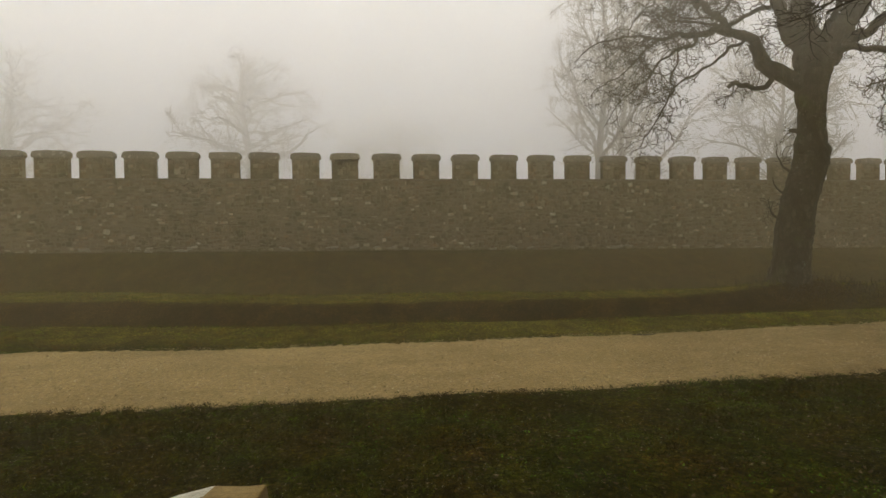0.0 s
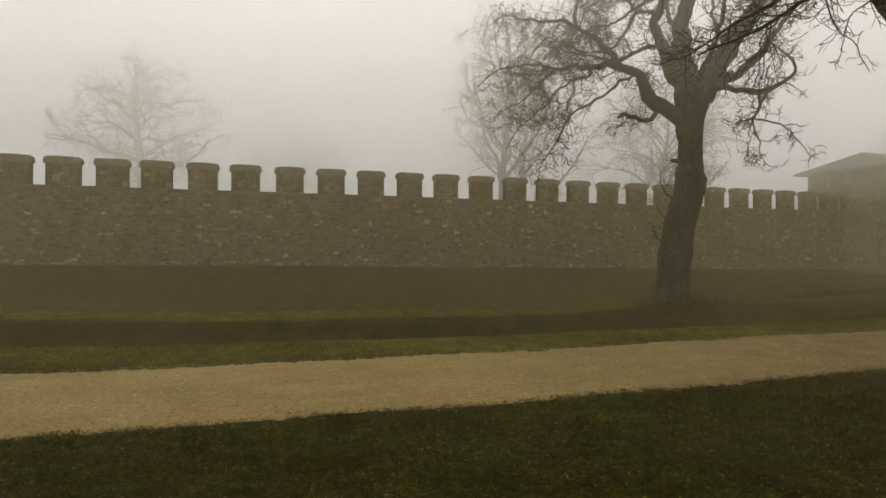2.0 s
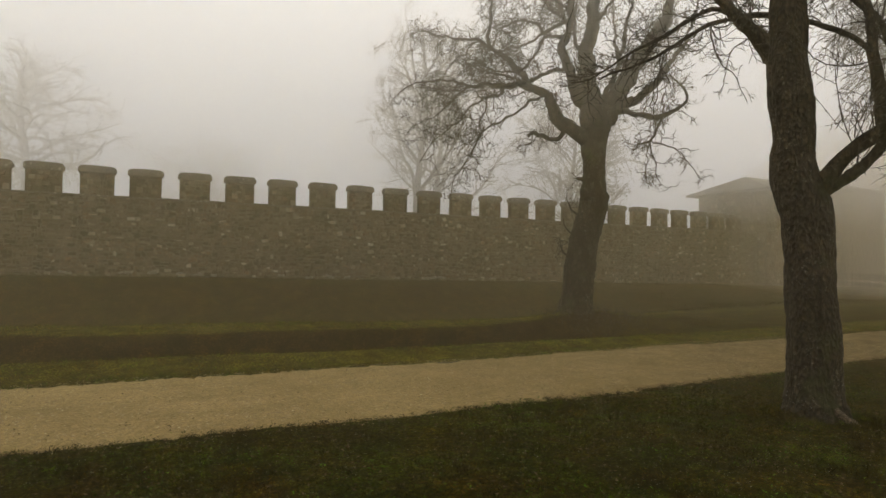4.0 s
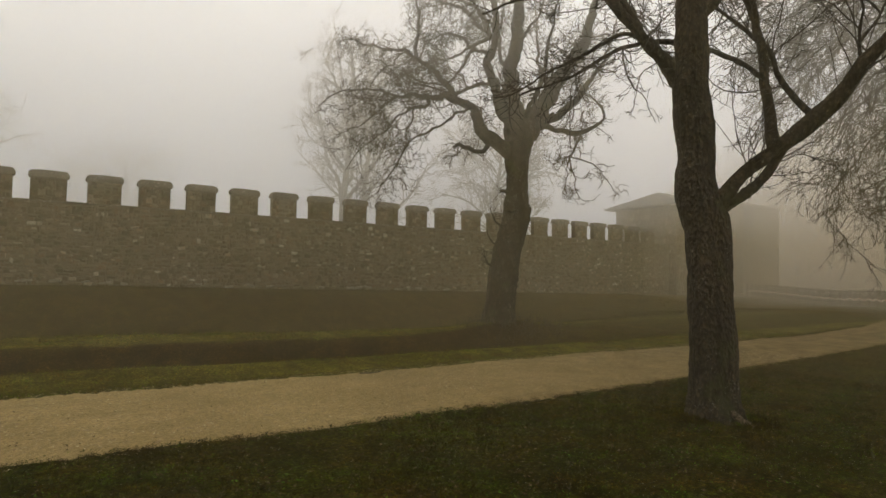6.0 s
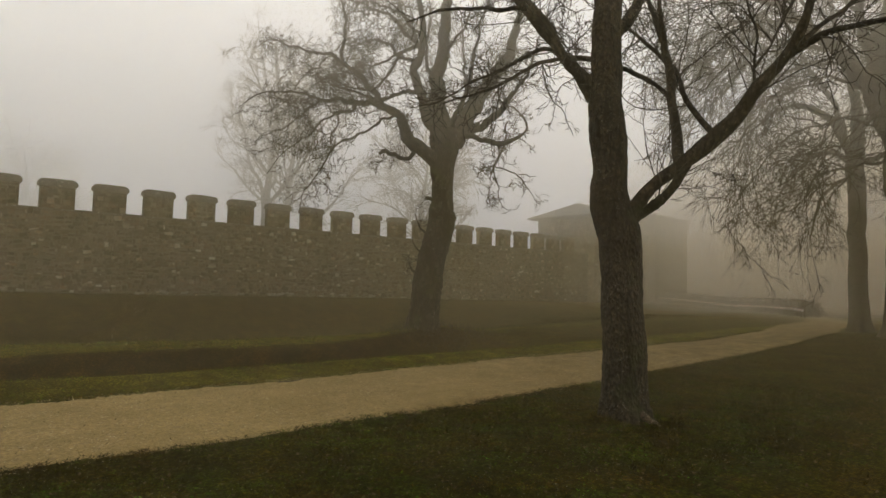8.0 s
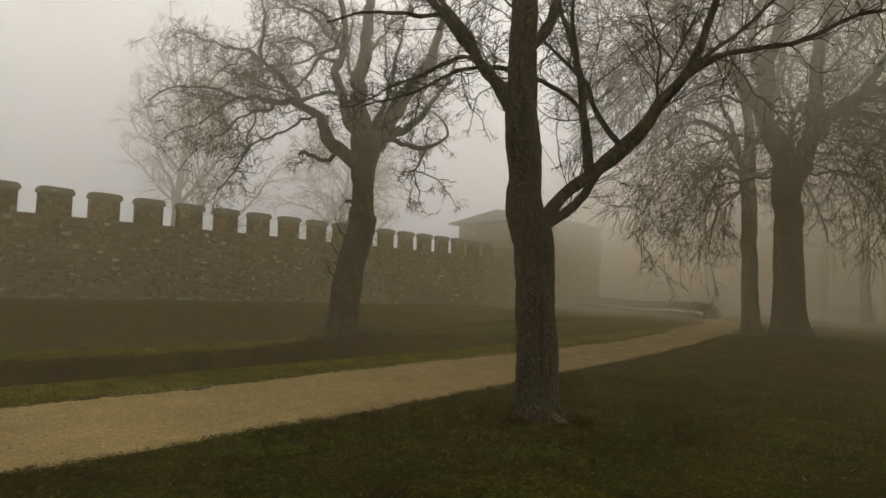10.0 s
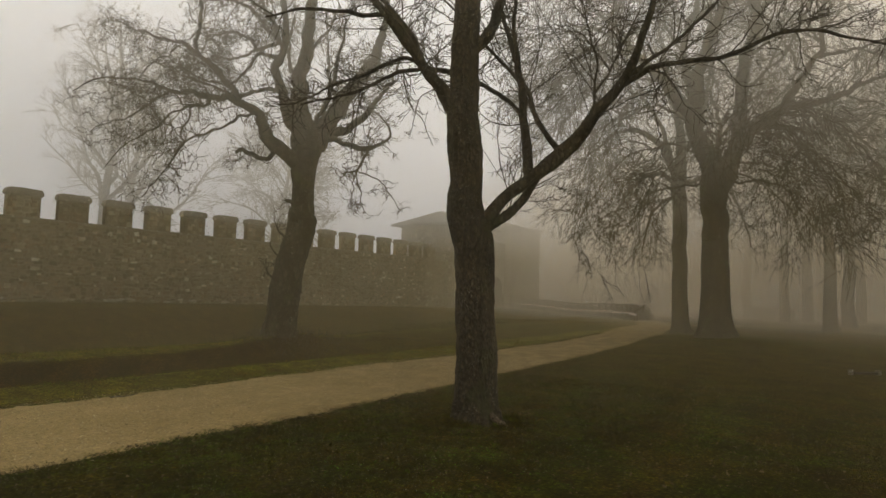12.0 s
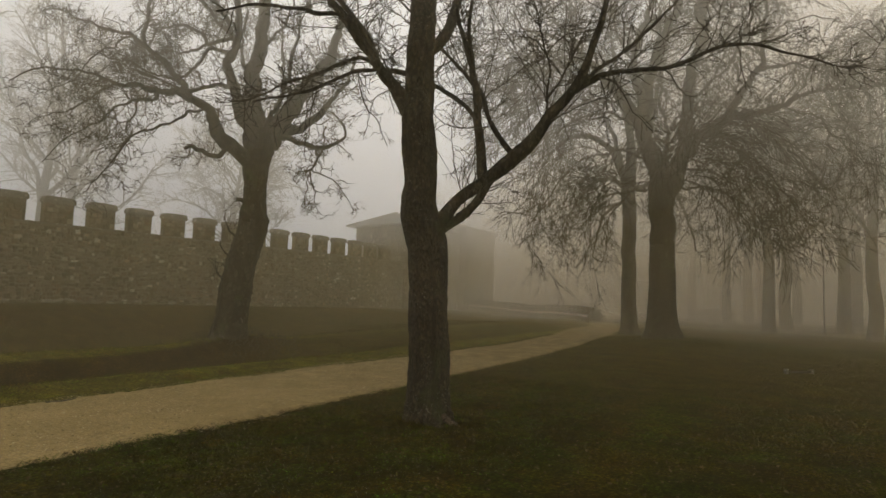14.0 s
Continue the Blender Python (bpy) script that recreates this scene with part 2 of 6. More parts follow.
def bark_material(name, dark, light, moss, moss_from, crack, flakes=0.0):
    mat, n, l, p = shader(name)
    ridge = noise_node(n, l, crack, 5, 0.65, (1, 1, 0.4), 0.9)
    fine = noise_node(n, l, crack * 5, 4, 0.7, (1, 1, 0.5))
    col = ramp_node(n, l, ridge, [(0.32, dark), (0.62, light)])
    col = mix_node(n, l, 1.0, col, ramp_node(n, l, fine, [(0.25, (0.6, 0.6, 0.6)), (0.75, (1.35, 1.35, 1.35))]), "MULTIPLY")
    pale = mask_node(n, l, noise_node(n, l, crack * 1.6, 3, 0.6, (1, 1, 0.4)), 0.66, 0.72)
    col = mix_node(n, l, pale, col, (light[0] * 1.9, light[1] * 1.9, light[2] * 1.8))
    height_ = ridge
    if flakes:
        # long dark furrows
        furrow = mask_node(n, l, noise_node(n, l, crack * 0.5, 4, 0.6, (1, 1, 0.13), 0.4), 0.52, 0.62)
        col = mix_node(n, l, furrow, col, mix_node(n, l, 1.0, col, (0.36, 0.34, 0.32), "MULTIPLY"))
        # plates of bark that lift and drop off, leaving paler spots
        geo, mp, vo = n.new("ShaderNodeNewGeometry"), n.new("ShaderNodeMapping"), n.new("ShaderNodeTexVoronoi")
        mp.inputs["Scale"].default_value = (1, 1, 0.62)
        vo.feature, vo.inputs["Scale"].default_value = "F1", flakes
        warp = n.new("ShaderNodeVectorMath")
        warp.operation = "ADD"
        l.new(geo.outputs["Position"], warp.inputs[0])
        jit = n.new("ShaderNodeTexNoise")
        jit.inputs["Scale"].default_value = 9.0
        shrink = n.new("ShaderNodeVectorMath")
        shrink.operation, shrink.inputs["Scale"].default_value = "SCALE", 0.09
        l.new(jit.outputs["Color"], shrink.inputs[0])
        l.new(shrink.outputs[0], warp.inputs[1])
        l.new(warp.outputs[0], mp.inputs["Vector"])
        l.new(mp.outputs[0], vo.inputs["Vector"])
        grey = n.new("ShaderNodeSeparateColor")
        l.new(vo.outputs["Color"], grey.inputs[0])
        col = mix_node(n, l, 1.0, col, ramp_node(n, l, grey.outputs[0], [(0.0, (0.65, 0.64, 0.62)), (0.75, (1.1, 1.08, 1.05)), (0.95, (1.5, 1.5, 1.45))]), "MULTIPLY")
        col = mix_node(n, l, mask_node(n, l, vo.outputs["Distance"], 0.5, 0.75), col, dark)
        height_ = mix_node(n, l, 0.6, ridge, vo.outputs["Distance"])
    specks = mask_node(n, l, noise_node(n, l, crack * 3.4, 3, 0.6), 0.66, 0.72)
    col = mix_node(n, l, specks, col, (light[0] * 2.3, light[1] * 2.4, light[2] * 2.4))
    if flakes:
        # small crusts of grey lichen, in colonies
        colony = n.new("ShaderNodeMath")
        colony.operation = "MULTIPLY"
        l.new(mask_node(n, l, noise_node(n, l, crack * 2.2, 3, 0.7), 0.6, 0.64), colony.inputs[0])
        l.new(mask_node(n, l, noise_node(n, l, 2.3, 3, 0.6), 0.47, 0.58), colony.inputs[1])
        col = mix_node(n, l, colony.outputs[0], col, (0.115, 0.11, 0.088))
    green = mask_node(n, l, noise_node(n, l, 1.4, 4, 0.6), moss_from, moss_from + 0.14)
    col = mix_node(n, l, green, col, moss)
    l.new(col, p.inputs["Base Color"])
    p.inputs["Roughness"].default_value = 0.95
    p.inputs["Specular IOR Level"].default_value = 0.15
    bump_node(n, l, p, height_, 1.0, 0.04)
    return mat


def blade_material(name, c1, c2, c3, mould=None, patchy=True):
    mat, n, l, p = shader(name)
    rnd = n.new("ShaderNodeNewGeometry").outputs["Random Per Island"]
    col = ramp_node(n, l, rnd, [(0.0, c1), (0.5, c2), (1.0, c3)])
    if patchy:
        patch = ramp_node(n, l, noise_node(n, l, 1.7, 6, 0.75), [(0.37, (1.15, 0.6, 0.22)), (0.47, (0.9, 0.74, 0.28)), (0.57, (0.76, 1.28, 0.33))])
        col = mix_node(n, l, 1.0, col, patch, "MULTIPLY")
        if mould:
            col = mix_node(n, l, to_wood(n, l, 8.0, 17.0), col, mould)
        tuft = ramp_node(n, l, noise_node(n, l, 7.5, 4, 0.65), [(0.37, (0.25, 0.24, 0.22)), (0.5, (0.85, 0.85, 0.85)), (0.64, (2.1, 2.05, 1.9))])
        col = mix_node(n, l, 1.0, col, tuft, "MULTIPLY")
    l.new(col, p.inputs["Base Color"])
    p.inputs["Roughness"].default_value = 0.9
    p.inputs["Specular IOR Level"].default_value = 0.03
    return mat


TURF = meadow_material()
GRAVEL = gravel_material()
STONE = stone_material("rubble_stone", False)
RUBBLE = stone_material("rubble_stone_joined", True)
MORTAR = plain("mortar", (0.085, 0.07, 0.048), (0.125, 0.104, 0.072), 2.0, bump=0.6, dist=0.02)
CAPSTONE = plain("capstone", (0.075, 0.064, 0.046), (0.12, 0.103, 0.077), 1.5, bump=0.5, dist=0.02, fleck=((0.26, 0.24, 0.19), 7.0, 0.62))
PLASTER = plain("tower_stone", (0.0806, 0.0682, 0.0496), (0.1178, 0.1023, 0.0775), 0.9, bump=0.5, dist=0.02)
SLATE = plain("roof_slate", (0.05, 0.047, 0.042), (0.085, 0.08, 0.07), 3.0, bump=0.4)
BARK_NEAR = bark_material("scaly_bark", (0.0085, 0.006, 0.0036), (0.041, 0.0295, 0.0178), (0.026, 0.029, 0.0075), 0.60, 15.0, 26.0)
BARE_ROOT = plain("bare_root", (0.02, 0.013, 0.007), (0.12, 0.088, 0.056), 34.0, bump=0.8, dist=0.01, spread=(0.42, 0.6))
BARK_OLD = bark_material("furrowed_bark", (0.015, 0.012, 0.0085), (0.042, 0.035, 0.025), (0.04, 0.045, 0.016), 0.58, 7.0, 9.0)
BARK_BEECH = bark_material("smooth_bark", (0.020, 0.016, 0.010), (0.040, 0.032, 0.021), (0.045, 0.05, 0.02), 0.6, 4.0)
TWIG = plain("twig_bark", (0.022, 0.018, 0.013), (0.045, 0.036, 0.026), 6.0, bump=0.2, dist=0.003)
WOOD = plain("weathered_wood", (0.03, 0.0225, 0.015), (0.06, 0.046, 0.032), 8.0, bump=0.4, dist=0.005, stretch=(1, 1, 0.2))
WET_WOOD = plain("wet_wood", (0.012, 0.009, 0.006), (0.024, 0.018, 0.012), 8.0, rough=0.95, bump=0.4, dist=0.005)
TAPE_WHITE = plain("tape_white", (0.74, 0.72, 0.68), (0.8, 0.78, 0.74), 6.0, rough=0.5, bump=0.05)
TAPE_RED = plain("tape_red", (0.45, 0.05, 0.04), (0.55, 0.07, 0.05), 6.0, rough=0.5, bump=0.05)
IRON = plain("dark_iron", (0.03, 0.03, 0.03), (0.05, 0.048, 0.045), 12.0, rough=0.6, bump=0.2, dist=0.003)
GREY_STEEL = plain("grey_steel", (0.07, 0.066, 0.058), (0.11, 0.104, 0.092), 12.0, rough=0.6, bump=0.2, dist=0.003)
GREY_STONE = plain("grey_stone", (0.13, 0.118, 0.092), (0.22, 0.2, 0.16), 9.0, bump=0.4, dist=0.01)
PALE_STONE = plain("pale_stone", (0.27, 0.26, 0.20), (0.42, 0.40, 0.32), 7.0, bump=0.4, dist=0.01)
OCHRE_STONE = plain("ochre_stone", (0.104, 0.068, 0.0192), (0.176, 0.12, 0.0384), 4.0, bump=0.4, dist=0.01)
GRASS = blade_material("grass_blades", (0.01038, 0.009082, 0.001298), (0.02466, 0.0227, 0.001946), (0.04542, 0.04088, 0.004542), (0.031, 0.0222, 0.0037))
# rough slope grass, its colour lowered to carry the shade of the ditches
SHADED_ROUGH = blade_material("shaded_rough_grass", (0.0085, 0.0056, 0.0018), (0.015, 0.0108, 0.0028), (0.026, 0.019, 0.0055))
CLOVER = blade_material("clover", (0.018, 0.025, 0.0045), (0.033, 0.045, 0.0085), (0.06, 0.075, 0.02))
PALE_SCRAP = blade_material("pale_scraps", (0.0558, 0.0496, 0.0279), (0.1054, 0.0961, 0.0558), (0.186, 0.1674, 0.106), patchy=False)
# blades for the crests, yellowed and brightened to show low light on them
LIT_STRAW = blade_material("lit_straw_grass", (0.034, 0.032, 0.0058), (0.063, 0.059, 0.0105), (0.098, 0.088, 0.019))
LITTER = blade_material("leaf_litter", (0.03, 0.018, 0.008), (0.05, 0.032, 0.014), (0.09, 0.06, 0.03), patchy=False)
PEBBLE = blade_material("pebbles", (0.085, 0.06375, 0.0306), (0.2125, 0.1615, 0.0816), (0.357, 0.306, 0.1836), patchy=False)

# ---- mesh helpers ----
def step(a, b, v):
    t = np.clip((v - a) / (b - a), 0, 1)
    return t * t * (3 - 2 * t)


def wave(x, y, s, seed=0.0):
    """A cheap smooth unevenness, about -1 to 1."""
    return (np.sin(x * s + 1.3 * np.sin(y * s * 0.7 + seed)) + np.sin(y * s * 1.3 + 1.7 * np.sin(x * s * 0.6 + seed * 2.1)) + np.sin((x + y) * s * 0.53 + seed)) / 3


def sheet(name, verts, faces, mat, parent=None, smooth=False):
    """One mesh object out of arrays of corners and of faces that all have as many corners."""
    verts, faces = np.asarray(verts, dtype=np.float32), np.asarray(faces, dtype=np.int32)
    me = bpy.data.meshes.new(name)
    me.vertices.add(len(verts))
    me.vertices.foreach_set("co", verts.ravel())
    k = faces.shape[1]
    me.loops.add(faces.size)
    me.loops.foreach_set("vertex_index", faces.ravel())
    me.polygons.add(len(faces))
    me.polygons.foreach_set("loop_start", np.arange(0, faces.size, k, dtype=np.int32))
    me.polygons.foreach_set("use_smooth", np.full(len(faces), smooth))
    me.materials.append(mat)
    me.update(calc_edges=True)
    ob = new(name, me)
    ob.parent = parent
    return ob


def part(name, bm, mat, parent=None, label="", smooth=False):
    """One bmesh as one mesh object under a thing or a part."""
    bmesh.ops.recalc_face_normals(bm, faces=bm.faces)
    me = bpy.data.meshes.new(name)
    bm.to_mesh(me)
    bm.free()
    for f in me.polygons:
        f.use_smooth = smooth
    me.materials.append(mat)
    ob = new(name, me)
    ob.parent = parent
    return tagged(ob, label) if label else ob


def thing(name, x, y, z, turn=0.0):
    ob = new(name)
    ob.empty_display_size = 0.2
    ob.matrix_world = pose(x, y, z, 0, 0, turn)
    return ob


def block(bm, x0, x1, y0, y1, z0, z1, bevel=0.0, jog=0.0, rng=random):
    """A box with broken edges, added to bm."""
    made = bmesh.ops.create_cube(bm, size=1.0)["verts"]
    bmesh.ops.scale(bm, vec=(x1 - x0, y1 - y0, z1 - z0), verts=made)
    bmesh.ops.translate(bm, vec=((x0 + x1) / 2, (y0 + y1) / 2, (z0 + z1) / 2), verts=made)
    if jog:
        for v in made:
            v.co += Vector((rng.uniform(-jog, jog), rng.uniform(-jog, jog), rng.uniform(-jog, jog)))
    if bevel:
        edges = list({e for v in made for e in v.link_edges})
        bmesh.ops.bevel(bm, geom=edges, offset=bevel, segments=2, affect="EDGES", profile=0.6)


# ---- the ground ----
PATH_LINE = [(-46, 15.5), (-30, 12.2), (-18, 10.1), (-10, 8.95), (-5, 8.12), (0, 7.47), (6, 7.25), (12, 7.33), (18, 7.27), (23, 7.55), (28, 8.5), (33, 9.5), (37, 9.5), (40, 8.4), (42.5, 5), (42, 1), (39.5, -3), (35, -8), (26, -16), (10, -26)]
GATE_LINE = [(35.5, 9.8), (40, 11.2), (46, 14.2), (51.5, 19), (54.3, 24), (54.6, 28.4)]


def glide(points, n):
    """A smooth line through the points, n pieces between each two."""
    p = np.array([points[0], *points, points[-1]], dtype=float)
    t = np.linspace(0, 1, n, endpoint=False)[:, None]
    out = [0.5 * (2 * b + (c - a) * t + (2 * a - 5 * b + 4 * c - d) * t ** 2 + (3 * b - a - 3 * c + d) * t ** 3)
           for a, b, c, d in zip(p[:-3], p[1:-2], p[2:-1], p[3:])]
    return np.vstack(out + [p[-1:]])


PATH_C, GATE_C = glide(PATH_LINE, 12), glide(GATE_LINE, 10)


def off_path(x, y):
    """How far a place is from the middle of the paths."""
    x, y = np.asarray(x, float), np.asarray(y, float)
    best = np.full(x.shape, 1e9)
    for line in (PATH_C, GATE_C):
        for a, b in zip(line[:-1], line[1:]):
            d = b - a
            t = np.clip(((x - a[0]) * d[0] + (y - a[1]) * d[1]) / (d @ d), 0, 1)
            best = np.minimum(best, np.hypot(x - a[0] - t * d[0], y - a[1] - t * d[1]))
    return best


EDGE_1 = glide([(-60, 21.5), (-20, 15.2), (-12, 13.5), (-6, 12.2), (-3, 11.45), (0, 10.85), (4, 10.4), (9, 10.2), (16, 10.2), (60, 11)], 8)
EDGE_2 = glide([(-60, 27), (-20, 20.6), (-12, 18.6), (-8.8, 17.6), (-4.3, 16.2), (0, 14.6), (4, 14.1), (8.4, 13.7), (12, 14.1), (18, 14.5), (60, 15)], 8)
EDGE_3 = glide([(-60, 27.6), (-20, 22.5), (-10.5, 20.6), (-5, 18.8), (0, 16.7), (4.7, 15.8), (9.5, 15.1), (13, 14.9), (18, 15.4), (60, 16)], 8)


def across(x, y):
    """Where a place lies across the earthworks: 10.5 the edge of the outer ditch, 15.2 and 17.6 the bank, 28 the berm."""
    x, y = np.asarray(x, float), np.asarray(y, float)
    a, b, c = (np.interp(x, e[:, 0], e[:, 1]) + k * np.sin(x * w) for e, k, w in ((EDGE_1, 0.05, 1.3), (EDGE_2, 0.1, 0.8), (EDGE_3, 0.1, 0.6)))
    return np.where(y < a, y - a + 10.5, np.where(y < b, 10.5 + (y - a) / (b - a) * 4.7, np.where(y < c, 15.2 + (y - b) / (c - b) * 2.4, np.where(y < 28, 17.6 + (y - c) / (28 - c) * 10.4, y))))


def height(x, y):
    """The lie of the land: lawn, outer ditch, bank, inner ditch and the berm under the wall."""
    x, y = np.asarray(x, float), np.asarray(y, float)
    berm = np.clip(0.87 - 0.0128 * x, 0.2, 1.3)
    yy = across(x, y)
    z = 0.018 * wave(x, y, 0.35, 1.0) + 0.015 * wave(x, y, 1.9, 2.0)
    left = 1 - step(10.0, 16.5, x)
    # the edge of the lawn behind the path, a little raised, and the outer ditch
    z = z + 0.05 * np.exp(-((yy - 10.2) / 0.4) ** 2) * left
    fall, rise = step(10.45, 11.9, yy), step(13.5, 15.2, yy)
    z = z - 1.05 * (fall - rise) * left
    z = z + (0.10 * wave(x, y, 3.1, 5.0) + 0.05 * wave(x, y, 7.3, 6.0)) * step(12.4, 13.8, yy) * (1 - step(14.5, 15.2, yy)) * left
    # the inner ditch and the slope up to the wall
    deep = 1.7 * (1 - 0.92 * step(13, 26, x))
    z = z - deep * (step(17.5, 22.0, yy) - step(22.2, 27.6, yy))
    z = z + berm * step(20.0, 27.8, yy)
    # mounds round the trees
    z = z + 0.26 * np.exp(-(((x - 12.5) / 1.5) ** 2 + ((y - 14.3) / 1.0) ** 2))
    z = z + 0.03 * np.exp(-(((x - 6.8) / 0.8) ** 2 + ((y - 3.9) / 0.8) ** 2))
    z = z + 0.26 * np.exp(-(((x - 23.1) / 5.0) ** 2 + ((y - 4.4) / 3.0) ** 2))
    far = np.hypot(x - 10, y - 8)
    return z * (1 - step(70, 120, far)) + step(70, 120, far) * 0.2


def level(x, y):
    return float(height(np.array([x]), np.array([y]))[0])


def axis(parts):
    return np.concatenate([np.arange(a, b, s) for a, b, s in parts])


def grid(xs, ys):
    i = np.arange((len(xs) - 1) * (len(ys) - 1))
    c = (i // (len(ys) - 1)) * len(ys) + i % (len(ys) - 1)
    gx, gy = np.meshgrid(xs, ys, indexing="ij")
    return gx.ravel(), gy.ravel(), np.stack([c, c + len(ys), c + len(ys) + 1, c + 1], 1)


def ground():
    xs = axis([(-1500, -200, 260), (-200, -40, 20), (-40, -12, 0.8), (-12, 20, 0.2), (20, 64, 0.6), (64, 200, 17), (200, 1700, 300)])
    ys = axis([(-1500, -160, 260), (-160, -20, 20), (-20, 0, 0.8), (0, 20, 0.16), (20, 32, 0.35), (32, 70, 3), (70, 200, 22), (200, 1700, 300)])
    x, y, f = grid(xs, ys)
    z = height(x, y)
    near = off_path(x, y)
    half = 1.6 - 0.3 * step(6, 17, x) - 0.44 * step(36, 40, x)
    z = z - 0.05 * (1 - step(half - 0.34, half - 0.04, near))
    yy = across(x, y) + 0.07 * wave(x, y, 1.4, 4.0)
    # crest bands whose brighter colour stands in for light on the ridges
    yellowed = step(8.4, 9.4, yy) * (1 - step(10.3, 10.75, yy)) + step(15.05, 15.3, yy) * (1 - step(17.3, 18.0, yy)) * (1 - 0.75 * step(14, 20, x))
    tag = sheet("ground", np.stack([x, y, z], 1), f, TURF, smooth=True)
    # earth on slopes turned from the sky, darkened in colour as shade
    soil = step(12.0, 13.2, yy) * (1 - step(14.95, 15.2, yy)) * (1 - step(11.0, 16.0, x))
    soil = np.maximum(soil, 0.75 * step(17.7, 18.6, yy) * (1 - step(60, 90, y)) * (1 - 0.6 * step(18, 34, x)))
    tag.data.attributes.new("soil_shade", "FLOAT", "POINT").data.foreach_set("value", soil.astype(np.float32))
    tag.data.attributes.new("lit_grass", "FLOAT", "POINT").data.foreach_set("value", yellowed.astype(np.float32))
    return tagged(tag, "dark mossy winter turf with bare brown patches", "lawn", kind="structure")


def gravel_path(name, line, half, seed, lift=0.0):
    """A gravel strip with ragged edges, slightly domed."""
    rng = np.random.default_rng(seed)
    d = np.gradient(line, axis=0)
    d /= np.linalg.norm(d, axis=1)[:, None]
    s = np.concatenate([[0], np.cumsum(np.linalg.norm(np.diff(line, axis=0), axis=1))])
    t = np.arange(0, s[-1], 0.07)
    cx, cy = np.interp(t, s, line[:, 0]), np.interp(t, s, line[:, 1])
    nx, ny = -np.interp(t, s, d[:, 1]), np.interp(t, s, d[:, 0])
    cols = np.linspace(-1, 1, 15)
    rag = [0.05 * np.sin(t * 0.9 + seed + k) + 0.03 * np.sin(t * 2.7 + 2 * k) + 0.012 * np.sin(t * 6.1 + 1.7 * np.sin(t * 1.1) + k) + rng.normal(0, 0.055, len(t)) for k in (0, 3)]
    wide = half - 0.3 * step(6, 17, cx)[:, None]
    w = np.where(cols[None, :] < 0, wide + rag[0][:, None], wide + rag[1][:, None]) * cols[None, :]
    x, y = cx[:, None] + nx[:, None] * w, cy[:, None] + ny[:, None] * w
    z = height(x, y) + 0.012 + lift + 0.015 * (1 - cols[None, :] ** 2) - 0.03 * (np.abs(cols[None, :]) > 0.99)
    i = np.arange((len(t) - 1) * 14)
    c = (i // 14) * 15 + i % 14
    ob = sheet(name, np.stack([x.ravel(), y.ravel(), z.ravel()], 1), np.stack([c, c + 15, c + 16, c + 1], 1), GRAVEL, smooth=True)
    return tagged(ob, "pale ochre gravel footpath with ragged grass edges", "footpath", kind="structure")


ground()
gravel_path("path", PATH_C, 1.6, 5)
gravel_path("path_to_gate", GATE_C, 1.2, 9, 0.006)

# ---- the fort wall ----
WALL_Y, SILL = 29.0, 4.34          # face of the wall, height of the gaps
STEP = 1.982                        # spacing of the merlons
WALL_FROM, WALL_TO = -46.0, 42.2


def lumps(stones, rng, face=0.018):
    """Corners and faces of rubble stones: each a block whose front is smaller than its back and a little askew.
    stones: rows of x, z, width, height; the backs lie in the plane y = 0."""
    n = len(stones)
    x, z, w, h = stones.T
    sx, sz = np.array([-1, 1, 1, -1]) / 2, np.array([-1, -1, 1, 1]) / 2
    back = np.stack([x[:, None] + sx * w[:, None], np.full((n, 4), 0.02), z[:, None] + sz * h[:, None]], 2)
    front = np.stack([x[:, None] + sx * (w[:, None] - 0.035), np.full((n, 4), -face), z[:, None] + sz * (h[:, None] - 0.03)], 2)
    front = front + rng.uniform(-1, 1, front.shape) * np.array([0.03, 0.014, 0.022])
    tilt = rng.normal(0, 0.12, n)
    for ring in (back, front):
        dx, dz = ring[:, :, 0] - x[:, None], ring[:, :, 2] - z[:, None]
        ring[:, :, 0], ring[:, :, 2] = x[:, None] + dx - dz * tilt[:, None], z[:, None] + dz + dx * tilt[:, None]
    front[:, :, 1] -= rng.uniform(0, 0.03, n)[:, None]
    v = np.concatenate([back, front], 1).reshape(-1, 3)
    q = np.array([[4, 5, 6, 7], [0, 1, 5, 4], [1, 2, 6, 5], [2, 3, 7, 6], [3, 0, 4, 7]])
    return v, (np.arange(n)[:, None, None] * 8 + q).reshape(-1, 4)


def courses(x0, x1, z0, z1, rng, low=0.10, high=0.19):
    """Irregular courses of stones that fill a stretch of wall."""
    out, z = [], z0
    while z < z1 - 0.05:
        h = min(rng.uniform(low, high), z1 - z)
        x = x0 - rng.uniform(0, 0.3)
        while x < x1:
            w = rng.uniform(0.10, 0.42) * rng.uniform(0.6, 1.0)
            a, b = max(x, x0), min(x + w, x1)
            if b - a > 0.07:
                hh = h * rng.uniform(0.5, 1.45)
                out.append(((a + b) / 2, z + h / 2 + rng.uniform(-0.04, 0.04) + 0.05 * math.sin(0.9 * a + 4 * z), b - a - rng.uniform(0.01, 0.05), hh - rng.uniform(0.01, 0.04)))
            x += w
        z += h
    return np.array(out)


